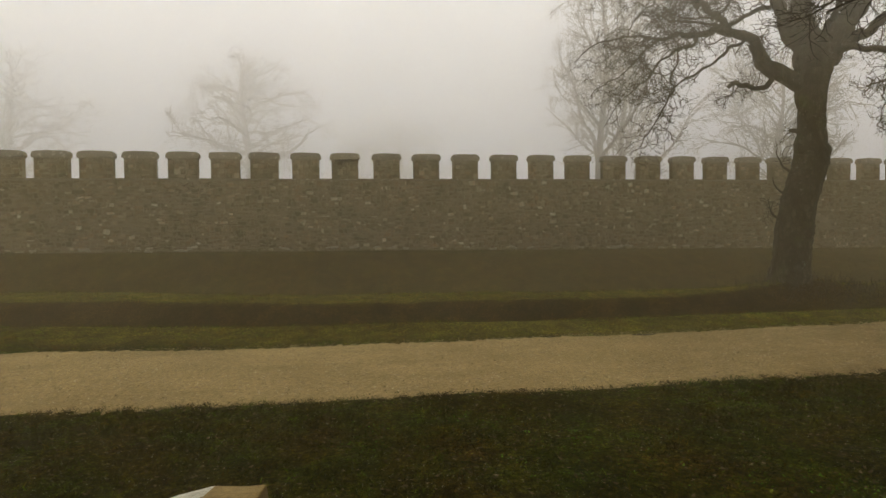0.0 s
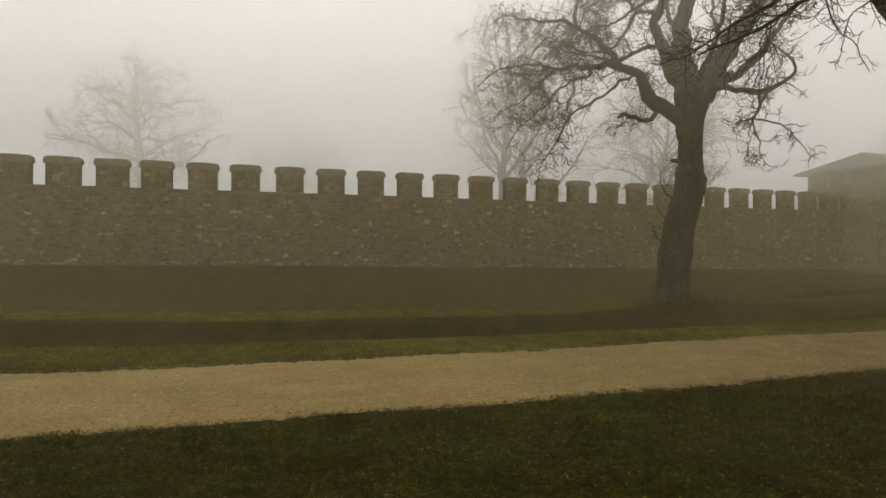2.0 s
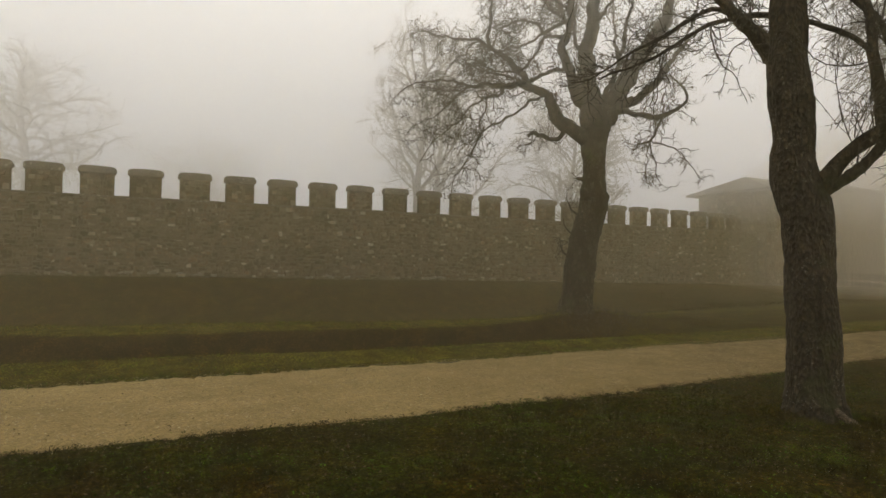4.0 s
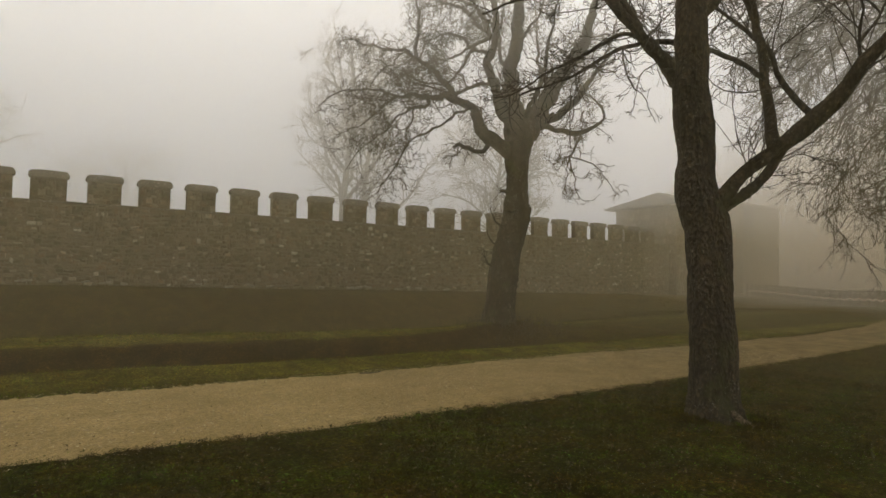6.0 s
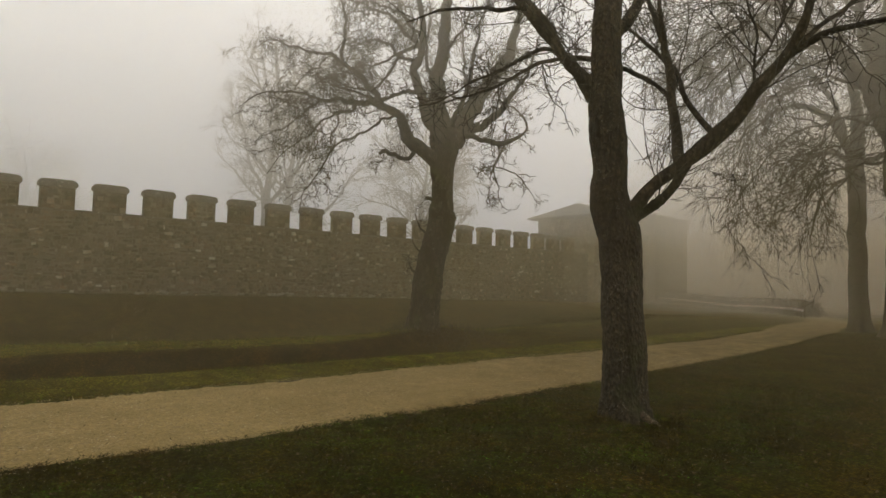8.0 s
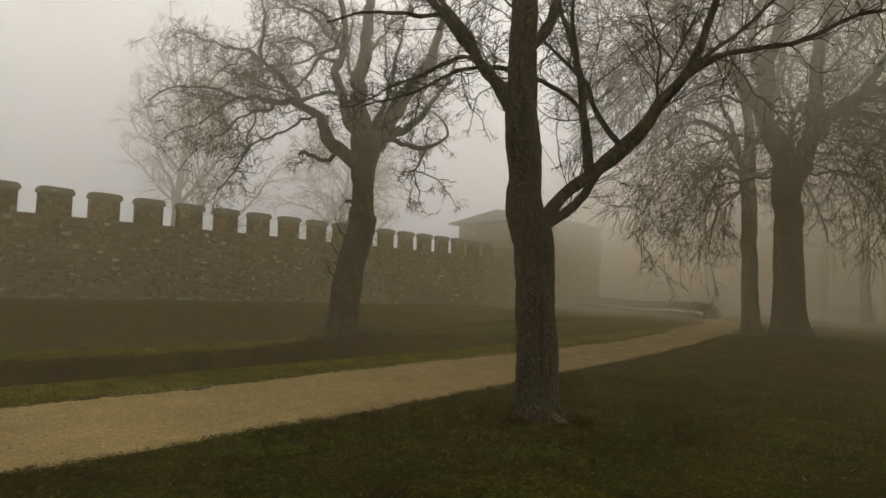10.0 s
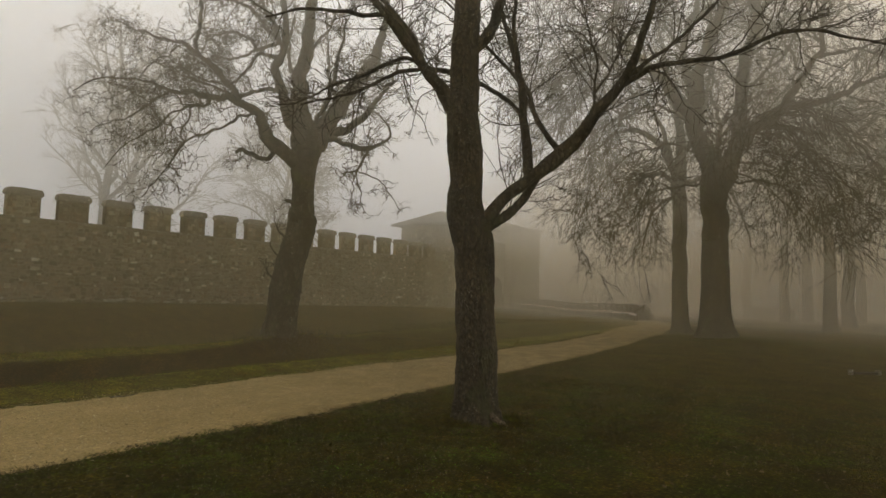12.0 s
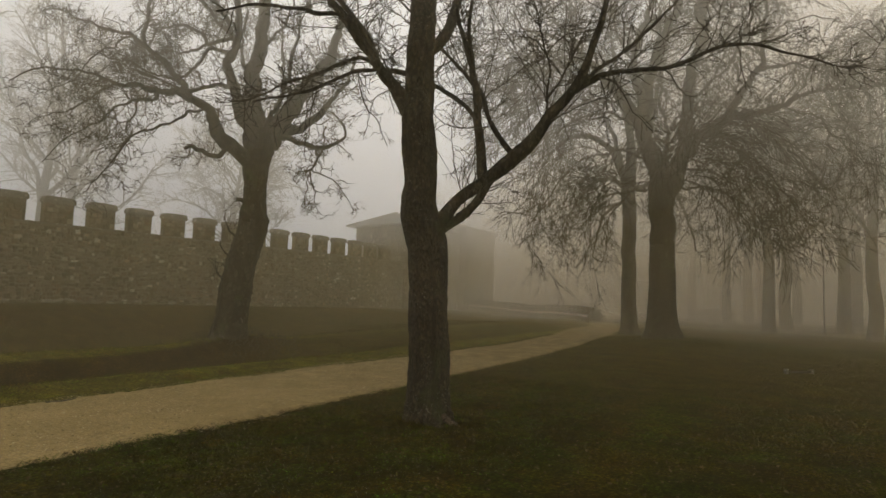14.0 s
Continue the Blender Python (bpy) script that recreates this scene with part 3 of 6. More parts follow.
def cap_mesh(rng, width, deep):
    """A rounded capstone: flat middle, turned-down shoulders, and a lip below."""
    bm = bmesh.new()
    r, h = 0.19, 0.30
    prof = [(-width / 2 + 0.03, 0.0), (-width / 2, 0.05), (-width / 2, h - r)]
    prof += [(-width / 2 + r - r * math.cos(a), h - r + r * math.sin(a)) for a in np.linspace(0.3, math.pi / 2, 5)]
    prof += [(-width * 0.1, h + rng.uniform(0, 0.025)), (width * 0.12, h + rng.uniform(0, 0.025))]
    prof += [(-px, pz) for px, pz in reversed(prof[:8])]
    rows = []
    for y, s in ((-0.06, 0.97), (-0.02, 1.0), (deep * 0.5, 1.01), (deep, 1.0), (deep + 0.04, 0.97)):
        rows.append([bm.verts.new((px * s + rng.uniform(-0.008, 0.008), y, pz * (0.96 if s < 0.99 else 1) + rng.uniform(-0.006, 0.006))) for px, pz in prof])
    for a, b in zip(rows[:-1], rows[1:]):
        for k in range(len(prof)):
            j = (k + 1) % len(prof)
            bm.faces.new((a[k], a[j], b[j], b[k]))
    bm.faces.new(rows[0])
    bm.faces.new(rows[-1][::-1])
    bmesh.ops.recalc_face_normals(bm, faces=bm.faces)
    me = bpy.data.meshes.new("capstone")
    bm.to_mesh(me)
    bm.free()
    me.materials.append(CAPSTONE)
    return me


def merlon_mesh(rng, width, tall, deep):
    v, f = lumps(courses(-width / 2 + 0.01, width / 2 - 0.01, 0.01, tall - 0.01, rng, 0.14, 0.24), rng, 0.012)
    v[:, 1] += 0.03
    c = np.array([(sx * (width / 2 - 0.012), sy, sz) for sx in (-1, 1) for sy in (0.035, deep) for sz in (0, tall)])
    q = np.array([[0, 1, 3, 2], [4, 6, 7, 5], [0, 4, 5, 1], [2, 3, 7, 6], [1, 5, 7, 3], [0, 2, 6, 4]]) + len(v)
    me = bpy.data.meshes.new("merlon")
    me.from_pydata(np.vstack([v, c]).tolist(), [], np.vstack([f, q]).tolist())
    me.materials.append(RUBBLE)
    return me


def fort_wall():
    rng = np.random.default_rng(11)
    bm = bmesh.new()
    block(bm, WALL_FROM, WALL_TO, WALL_Y, WALL_Y + 1.0, -0.4, SILL - 0.05)
    wall = part("wall_north", bm, MORTAR)
    tagged(wall, "long rubble-stone fort wall with battlements on a grassy berm", "fort wall", kind="structure")
    bm = bmesh.new()
    x = WALL_FROM
    while x < WALL_TO - 0.05:
        w = min(rng.uniform(0.7, 1.3), WALL_TO - x)
        block(bm, x + 0.004, x + w - 0.004, WALL_Y - 0.05, WALL_Y + 1.03, SILL - 0.05 + rng.uniform(0, 0.012), SILL + rng.uniform(0, 0.015))
        x += w
    part("coping", bm, CAPSTONE, wall, "dark flat coping slabs along the sill")
    # merlons: a few meshes shared along the wall
    bodies = [merlon_mesh(rng, 1.29, 0.92, 0.34) for _ in range(5)]
    caps = [cap_mesh(rng, 1.43, 0.34) for _ in range(4)]
    for k in range(-22, 27):
        x = 0.53 + (k - 4) * (STEP if k >= 4 else 1.87 if k >= 2 else 1.84) - 0.05 * max(0, k - 15) + rng.uniform(-0.02, 0.02)
        if x + 0.8 > WALL_TO:
            break
        m = new("merlon", bodies[int(rng.integers(5))])
        m.parent = wall
        m.location = (x, WALL_Y, SILL + 0.012)
        m.scale.x = 1.1 if k <= -2 else 1.06 if k == -1 else 1.02 if k == 0 else 1.0
        c = new("capstone", caps[int(rng.integers(4))])
        c.parent = m
        c.location = (0, 0, 0.918)
        c.rotation_euler = (0, rng.uniform(-0.012, 0.012), rng.uniform(-0.01, 0.01))
    return wall


WALL = fort_wall()


def tower(name, x0, x1, y0, y1, z0, eave, ridge, over, windows):
    """A square gate tower: walls, corner courses, a low hipped roof, small arched windows."""
    rng = np.random.default_rng(int(x0 * 10))
    t = thing(name, (x0 + x1) / 2, (y0 + y1) / 2, z0)
    w, d, h = (x1 - x0) / 2, (y1 - y0) / 2, eave - z0
    bm = bmesh.new()
    block(bm, -w, w, -d, d, -0.5, h - 0.02, 0.03)
    part("wall", bm, PLASTER, t)
    v, f = lumps(courses(-w + 0.05, w - 0.05, 0.2, h - 0.15, rng, 0.22, 0.34), rng, 0.02)
    v[:, 1] -= d
    sheet("stone_facing", v, f, RUBBLE, t)
    v2, f2 = lumps(courses(-d + 0.05, d - 0.05, 0.2, h - 0.15, rng, 0.22, 0.34), rng, 0.02)
    sheet("stone_facing", np.stack([v2[:, 1] - w, -v2[:, 0], v2[:, 2]], 1), f2, RUBBLE, t)
    bm = bmesh.new()
    lo = [bm.verts.new((sx * (w + over), sy * (d + over), h)) for sx, sy in ((-1, -1), (1, -1), (1, 1), (-1, 1))]
    lip = [bm.verts.new((c.co.x, c.co.y, h + 0.14)) for c in lo]
    top = [bm.verts.new((sx * w * 0.45, 0, ridge - z0)) for sx in (-1, 1)]
    bm.faces.new(lo[::-1])
    for a in range(4):
        b = (a + 1) % 4
        bm.faces.new((lo[a], lo[b], lip[b], lip[a]))
    bm.faces.new((lip[0], lip[1], top[1], top[0]))
    bm.faces.new((lip[1], lip[2], top[1]))
    bm.faces.new((lip[2], lip[3], top[0], top[1]))
    bm.faces.new((lip[3], lip[0], top[0]))
    part("roof", bm, SLATE, t, "low hipped slate roof with wide eaves")
    for wx in windows:
        bm = bmesh.new()
        ring = [(-0.3, 0), (0.3, 0), (0.3, 0.7)] + [(0.3 * math.cos(a), 0.7 + 0.3 * math.sin(a)) for a in np.linspace(0.4, math.pi - 0.4, 5)] + [(-0.3, 0.7)]
        fr = [bm.verts.new((wx + a, -d - 0.06, h - 2.0 + b)) for a, b in ring]
        bk = [bm.verts.new((wx + a, -d + 0.1, h - 2.0 + b)) for a, b in ring]
        bm.faces.new(fr)
        for k in range(len(ring)):
            bm.faces.new((fr[k], fr[(k + 1) % len(ring)], bk[(k + 1) % len(ring)], bk[k]))
        part("window", bm, IRON, t, "small dark arched window")
    return tagged(t, "square stone gate tower with a low hipped roof, faint in fog", "gate tower", group="gate towers")


tower("gate_tower", 42.2, 48.6, 28.3, 34.3, 0.3, 7.5, 9.0, 0.7, (-1.6, 1.6))
tower("gate_tower", 52.0, 58.4, 28.3, 34.3, 0.2, 8.3, 9.3, 0.3, (-1.6, 1.6))


def gate_arch():
    """The wall between the towers, with an arched passage through it."""
    t = thing("gateway", 50.3, 29.6, 0.2)
    bm = bmesh.new()
    block(bm, -1.695, -1.3, -0.6, 2.0, -0.5, 6.4)
    block(bm, 1.3, 1.695, -0.6, 2.0, -0.5, 6.4)
    block(bm, -1.297, 1.297, -0.6, 2.0, 3.4, 6.4)
    part("wall", bm, PLASTER, t)
    bm = bmesh.new()
    for k, a in enumerate(np.linspace(0.12, math.pi - 0.12, 9)):
        m = pose(1.25 * math.cos(a), -0.66, 1.95 + 1.25 * math.sin(a), 0, 90 - math.degrees(a), 0)
        made = bmesh.ops.create_cube(bm, size=1.0)["verts"]
        bmesh.ops.scale(bm, vec=(0.44, 0.2, 0.4), verts=made)
        bmesh.ops.transform(bm, matrix=m, verts=made)
    part("arch_ring", bm, CAPSTONE, t)
    return tagged(t, "stone gateway wall with an arched passage between towers", "gateway")


gate_arch()

# ---- trees ----
NEAR_LIMBS = [
    ("trunk", [(-0.13, 0, -0.11, 0.291), (-0.13, 0, 0.06, 0.285), (-0.14, 0, 0.3, 0.272), (-0.14, 0, 0.64, 0.269), (-0.15, 0, 0.99, 0.263), (-0.17, 0, 1.3, 0.25), (-0.18, 0, 1.69, 0.243), (-0.2, 0, 2.04, 0.258), (-0.22, 0, 2.29, 0.263), (-0.34, 0, 2.76, 0.236), (-0.33, 0, 3.12, 0.208), (-0.36, 0, 3.56, 0.227), (-0.38, 0, 4.22, 0.199), (-0.39, 0, 4.74, 0.182), (-0.38, 0, 5.34, 0.176), (-0.36, 0.1, 6.3, 0.156), (-0.36, 0.2, 7.46, 0.129), (-0.28, 0.2, 8.71, 0.084), (-0.33, 0.3, 10.29, 0.039)]),
    ("limb", [(-0.45, 0, 3.97, 0.123), (-0.62, 0, 4.24, 0.095), (-0.89, -0.1, 4.6, 0.073), (-1.16, -0.2, 4.94, 0.063), (-1.41, -0.3, 5.24, 0.055), (-1.7, -0.4, 5.64, 0.044), (-2, -0.6, 6.26, 0.029), (-2.29, -0.7, 7.02, 0.015)]),
    ("limb", [(-0.89, -0.1, 4.6, 0.044), (-1.03, 0.1, 4.93, 0.046), (-1.33, 0.2, 5.4, 0.043), (-1.65, 0.4, 5.83, 0.036), (-2.18, 0.6, 6.31, 0.03), (-2.89, 0.8, 6.7, 0.018)]),
    ("limb", [(-1.41, -0.3, 5.24, 0.033), (-1.65, -0.4, 5.19, 0.029), (-1.92, -0.6, 5.17, 0.025), (-2.33, -0.9, 5.07, 0.018), (-2.7, -1.1, 4.86, 0.011)]),
    ("rising_limb", [(-0.23, 0, 2.36, 0.142), (-0.04, 0, 2.59, 0.12), (0.08, 0, 2.78, 0.081), (0.26, -0.05, 2.96, 0.076), (0.48, -0.1, 3.1, 0.089), (0.73, -0.15, 3.3, 0.101), (0.88, -0.2, 3.43, 0.096), (1.13, -0.3, 3.69, 0.084), (1.32, -0.4, 3.93, 0.076), (1.56, -0.5, 4.19, 0.062), (1.68, -0.6, 4.45, 0.052), (1.78, -0.7, 4.7, 0.045), (1.9, -0.8, 5.12, 0.035), (1.98, -1, 5.7, 0.02), (2.04, -1, 6.28, 0.009)]),
    ("limb", [(-0.09, 0, 2.45, 0.071), (0.16, 0, 2.62, 0.063), (0.37, -0.05, 2.8, 0.059), (0.51, -0.1, 3.01, 0.055), (0.64, -0.1, 3.23, 0.048)]),
    ("rising_limb", [(0.48, -0.1, 3.1, 0.068), (0.46, -0.1, 3.41, 0.065), (0.43, 0, 3.79, 0.059), (0.4, 0, 4.15, 0.056), (0.33, 0.1, 4.59, 0.046), (0.22, 0.2, 5.05, 0.036), (0.13, 0.3, 5.4, 0.03), (0, 0.4, 6.09, 0.019), (-0.08, 0.5, 6.8, 0.008)]),
    ("limb", [(0.33, 0.1, 4.59, 0.032), (0.28, 0, 4.92, 0.028), (0.26, -0.1, 5.2, 0.025), (0.28, -0.2, 5.79, 0.014), (0.34, -0.3, 6.22, 0.007)]),
    ("limb", [(0.86, -0.2, 3.45, 0.04), (0.67, -0.1, 3.74, 0.037), (0.53, 0, 4.1, 0.031), (0.45, 0.1, 4.36, 0.028), (0.15, 0.3, 4.78, 0.026), (-0.18, 0.5, 5.16, 0.023), (-0.46, 0.7, 5.55, 0.02), (-0.88, 0.9, 6.08, 0.012)]),
    ("limb", [(0.4, 0, 3.99, 0.031), (0.12, 0.2, 4.3, 0.033), (-0.23, 0.45, 4.57, 0.034), (-0.59, 0.5, 4.75, 0.035), (-0.97, 0.5, 4.84, 0.032), (-1.31, 0.4, 4.94, 0.028), (-1.78, 0.3, 4.7, 0.024), (-2.28, 0.3, 4.56, 0.016), (-2.74, 0.3, 4.26, 0.012), (-3.1, 0.3, 4.22, 0.008)]),
    ("limb", [(-0.89, -0.1, 4.6, 0.029), (-1.13, -0.3, 4.48, 0.025), (-1.52, -0.5, 4.25, 0.022), (-1.92, -0.7, 4.02, 0.014), (-2.3, -0.9, 3.85, 0.011)]),
    ("limb", [(1.55, -0.5, 4.18, 0.048), (1.76, -0.4, 4.35, 0.042), (2.01, -0.6, 4.4, 0.033), (2.64, -0.9, 4.41, 0.026), (3.21, -1.2, 4.48, 0.02), (3.78, -1.5, 4.25, 0.012), (4.19, -1.6, 4.08, 0.007)]),
    ("limb", [(1.6, -0.55, 4.28, 0.04), (1.93, -0.5, 4.53, 0.025), (2.46, -0.3, 4.98, 0.023), (2.91, -0.1, 5.49, 0.018), (3.49, 0.2, 6.23, 0.012)]),
    ("limb", [(1.28, -0.4, 3.9, 0.018), (1.26, -0.5, 4.48, 0.013), (1.13, -0.6, 4.84, 0.01), (1.05, -0.6, 5.44, 0.006)]),
    ("limb", [(1.27, -0.4, 4.13, 0.015), (1.49, -0.3, 4.54, 0.013), (1.68, -0.2, 4.95, 0.01), (1.93, -0.1, 5.5, 0.006)]),
    ("bare_root", [(0.06, -0.17, 0.13, 0.045), (0.13, -0.22, 0.075, 0.036), (0.2, -0.25, 0.045, 0.027), (0.28, -0.29, 0.02, 0.022), (0.36, -0.31, 0.0, 0.01)]),
    ("bare_root", [(0.09, -0.13, 0.1, 0.04), (0.17, -0.15, 0.05, 0.03), (0.26, -0.2, 0.028, 0.022), (0.33, -0.2, 0.0, 0.01)]),
    ("root", [(-0.05, -0.22, 0.16, 0.07), (0.0, -0.31, 0.05, 0.06), (0.03, -0.42, -0.03, 0.03)]),
    ("root", [(-0.29, -0.1, 0.15, 0.069), (-0.36, -0.2, 0.03, 0.062), (-0.44, -0.26, -0.06, 0.034)]),
    ("limb", [(-0.39, 0, 4.74, 0.095), (-0.06, 0.3, 5.28, 0.075), (0.21, 0.8, 6.44, 0.059), (0.52, 1.2, 7.88, 0.033), (0.77, 1.5, 9.19, 0.013)]),
    ("limb", [(-0.39, 0, 5.79, 0.095), (-0.56, -0.6, 6.14, 0.069), (-0.76, -1.2, 6.68, 0.042), (-0.89, -1.6, 7.18, 0.018)]),
    ("limb", [(-0.36, 0.1, 6.3, 0.082), (-0.17, 0.8, 7.5, 0.065), (0.13, 1.5, 9, 0.043), (0.29, 1.9, 10.32, 0.018)]),
]
OLD_LIMBS = [
    ("trunk", [(-0.16, 0, -0.56, 0.619), (-0.09, 0, 0.01, 0.533), (-0.05, 0, 0.27, 0.506), (0.03, 0, 0.83, 0.463), (0.11, 0, 1.79, 0.454), (0.3, 0, 2.84, 0.428), (0.51, 0, 3.79, 0.418), (0.52, 0, 4.37, 0.341), (0.52, 0, 5.06, 0.35), (0.5, 0, 5.66, 0.41), (0.5, 0, 6.17, 0.479), (0.41, 0, 6.69, 0.411), (0.3, 0, 7.22, 0.292), (0.25, 0, 7.83, 0.241), (0.29, 0.1, 8.55, 0.216), (0.39, 0.2, 9.28, 0.2), (0.47, 0.3, 10.01, 0.183), (0.52, 0.5, 11.33, 0.15), (0.38, 0.6, 13.01, 0.098), (0.47, 0.6, 14.25, 0.044)]),
    ("limb", [(0.31, 0, 4.24, 0.082), (0.08, -0.1, 4.36, 0.062), (-0.07, -0.1, 4.33, 0.048)]),
    ("limb", [(0.27, 0, 5.48, 0.257), (-0.02, -0.2, 5.71, 0.235), (-0.45, -0.4, 5.95, 0.205), (-0.69, -0.5, 6.25, 0.178), (-0.85, -0.7, 6.63, 0.149), (-1.02, -0.8, 6.89, 0.131), (-1.42, -1, 7.06, 0.113), (-1.74, -1.1, 7.18, 0.103), (-2.23, -1.3, 7.04, 0.087), (-2.61, -1.5, 7.01, 0.071), (-3.1, -1.7, 6.94, 0.048), (-3.66, -1.9, 7.06, 0.033), (-4.27, -2.2, 6.92, 0.024), (-4.8, -2.4, 6.75, 0.018), (-5.3, -2.5, 6.4, 0.01)]),
    ("limb", [(-0.41, -0.4, 5.68, 0.082), (-0.64, -0.5, 5.5, 0.068), (-1.09, -0.6, 5.64, 0.061), (-1.49, -0.8, 5.53, 0.054)]),
    ("limb", [(-1.39, -1, 7.09, 0.087), (-1.75, -0.7, 7.57, 0.089), (-2.06, -0.5, 7.93, 0.083), (-2.56, -0.2, 8.36, 0.078), (-2.8, 0, 8.65, 0.072), (-3.07, 0.2, 9.01, 0.058), (-3.44, 0.4, 9.17, 0.045), (-4.04, 0.6, 9.25, 0.038), (-4.67, 0.8, 9.51, 0.027), (-5.53, 1, 9.71, 0.02), (-6.1, 1.1, 9.5, 0.01)]),
    ("limb", [(-2.79, 0, 8.61, 0.058), (-2.89, 0.3, 9.23, 0.055), (-2.87, 0.5, 9.95, 0.052), (-3.02, 0.8, 11.04, 0.038), (-3.37, 1, 12.34, 0.019)]),
    ("limb", [(-0.39, -0.4, 7.69, 0.061), (-0.86, -0.6, 7.53, 0.054), (-1.27, -0.8, 7.33, 0.054), (-1.63, -1, 7.25, 0.047), (-2.09, -1.4, 7.33, 0.033), (-2.69, -1.8, 7.34, 0.023), (-3.48, -2, 7.59, 0.013)]),
    ("limb", [(-0.49, -0.5, 8.62, 0.061), (-1.01, -0.7, 8.56, 0.047), (-1.28, -0.9, 8.04, 0.04), (-1.49, -1.2, 7.59, 0.033), (-1.82, -1.6, 7.29, 0.026), (-2.33, -2, 7.33, 0.019), (-3.03, -2.2, 7.49, 0.013)]),
    ("limb", [(-0.49, -0.5, 9.13, 0.054), (-0.86, -0.3, 8.99, 0.062), (-1.1, -0.2, 8.97, 0.056), (-1.29, 0, 9.31, 0.05), (-1.81, 0.3, 9.56, 0.036), (-2.38, 0.6, 9.56, 0.03), (-2.85, 0.9, 9.26, 0.022), (-3.15, 1, 8.56, 0.015)]),
    ("limb", [(-1.1, -0.2, 8.97, 0.042), (-1.59, 0.3, 8.82, 0.036), (-2.37, 0.8, 8.8, 0.03), (-3.18, 1.2, 8.73, 0.023), (-4.22, 1.5, 8.33, 0.016)]),
    ("limb", [(0.33, 0, 6.48, 0.206), (0.02, -0.2, 6.89, 0.184), (-0.22, -0.4, 7.37, 0.161), (-0.4, -0.5, 7.89, 0.134), (-0.44, -0.5, 8.41, 0.131), (-0.38, -0.5, 9, 0.113), (-0.28, -0.6, 9.37, 0.109), (-0.36, -0.9, 10.42, 0.077), (-0.65, -1.1, 11.69, 0.04), (-0.81, -1.2, 12.66, 0.02)]),
    ("limb", [(-0.38, -0.5, 9, 0.054), (-0.6, -0.2, 9.57, 0.055), (-1.23, 0.1, 10.22, 0.05), (-2.15, 0.4, 10.75, 0.037), (-3.48, 0.6, 11.39, 0.015)]),
    ("limb", [(0.79, 0, 6.07, 0.289), (1.05, 0.1, 6.68, 0.3), (1.35, 0.3, 7.31, 0.303), (1.7, 0.5, 8, 0.273), (2.04, 0.6, 8.52, 0.236), (2.47, 0.8, 9.19, 0.192), (2.71, 0.9, 9.82, 0.166), (2.91, 1, 10.71, 0.117), (3.16, 1.2, 12.01, 0.058), (3.3, 1.3, 13.1, 0.021)]),
    ("limb", [(1.04, 0, 6.26, 0.144), (1.42, -0.1, 6.54, 0.147), (1.84, -0.2, 6.82, 0.134), (2.17, -0.3, 7.16, 0.114), (2.39, -0.4, 7.44, 0.087), (2.76, -0.3, 7.83, 0.064), (3.18, 0, 8.55, 0.048), (3.45, 0.3, 9.3, 0.034), (3.64, 0.5, 10.21, 0.014)]),
    ("sparse_limb", [(0.79, 0, 5.87, 0.13), (1.04, -0.1, 6.17, 0.113), (1.4, -0.4, 6.25, 0.088), (1.75, -0.7, 6.05, 0.078), (2.1, -0.9, 5.98, 0.076), (2.31, -1.1, 5.97, 0.073), (2.71, -1.2, 6.04, 0.053), (2.96, -1.2, 6.27, 0.043), (2.99, -1.2, 6.49, 0.037), (2.83, -1.1, 6.81, 0.028), (2.65, -0.9, 7.06, 0.022), (2.35, -0.6, 7.34, 0.017), (1.95, -0.2, 7.48, 0.012)]),
    ("sparse_limb", [(2.48, -0.9, 6.7, 0.026), (2.32, -1, 6.29, 0.021), (2.31, -1.1, 5.97, 0.021)]),
    ("sparse_limb", [(2.31, -1.1, 5.97, 0.034), (2.24, -1.2, 5.62, 0.029), (2.12, -1.3, 5.34, 0.027), (1.93, -1.4, 5.19, 0.025), (1.64, -1.5, 5.04, 0.017), (1.46, -1.6, 4.88, 0.01)]),
    ("sparse_limb", [(2.06, -1.3, 5.25, 0.023), (2.38, -1.2, 5.1, 0.021), (2.71, -1.1, 4.91, 0.017), (2.99, -1.1, 4.53, 0.012), (3.37, -1, 4.13, 0.008)]),
    ("sparse_limb", [(2.03, -1.3, 5.24, 0.017), (2.07, -1.5, 4.79, 0.017), (2.14, -1.6, 4.32, 0.012), (2.38, -1.7, 3.79, 0.008)]),
    ("sparse_limb", [(2.65, -1.1, 4.95, 0.015), (3.02, -1, 4.92, 0.012), (3.32, -0.9, 5, 0.008)]),
    ("sparse_limb", [(1.96, -1.4, 5.17, 0.015), (1.86, -1.6, 4.68, 0.012), (1.77, -1.7, 4.09, 0.008)]),
    ("limb", [(-1.05, -0.8, 6.81, 0.04), (-1.42, -1, 6.58, 0.04), (-1.72, -1.2, 6.23, 0.034), (-2.16, -1.4, 5.99, 0.03), (-2.75, -1.6, 5.6, 0.026), (-2.98, -1.7, 5.09, 0.021), (-3.23, -1.8, 4.62, 0.017), (-3.58, -2, 4.03, 0.01)]),
    ("limb", [(-2.26, -1.3, 7.01, 0.06), (-2.2, -1.4, 6.73, 0.046), (-2.65, -1.6, 6.52, 0.04), (-3.16, -1.8, 6.26, 0.03), (-3.36, -2, 5.89, 0.023), (-3.72, -2.2, 5.54, 0.014), (-4.11, -2.4, 5, 0.013), (-4.4, -2.5, 4.6, 0.008)]),
    ("limb", [(-3.11, 0.2, 8.99, 0.03), (-3.72, 0, 8.46, 0.026), (-4.11, -0.3, 7.85, 0.018), (-4.52, -0.5, 7.19, 0.016), (-5.1, -0.7, 6.8, 0.012), (-5.6, -0.8, 6.9, 0.008)]),
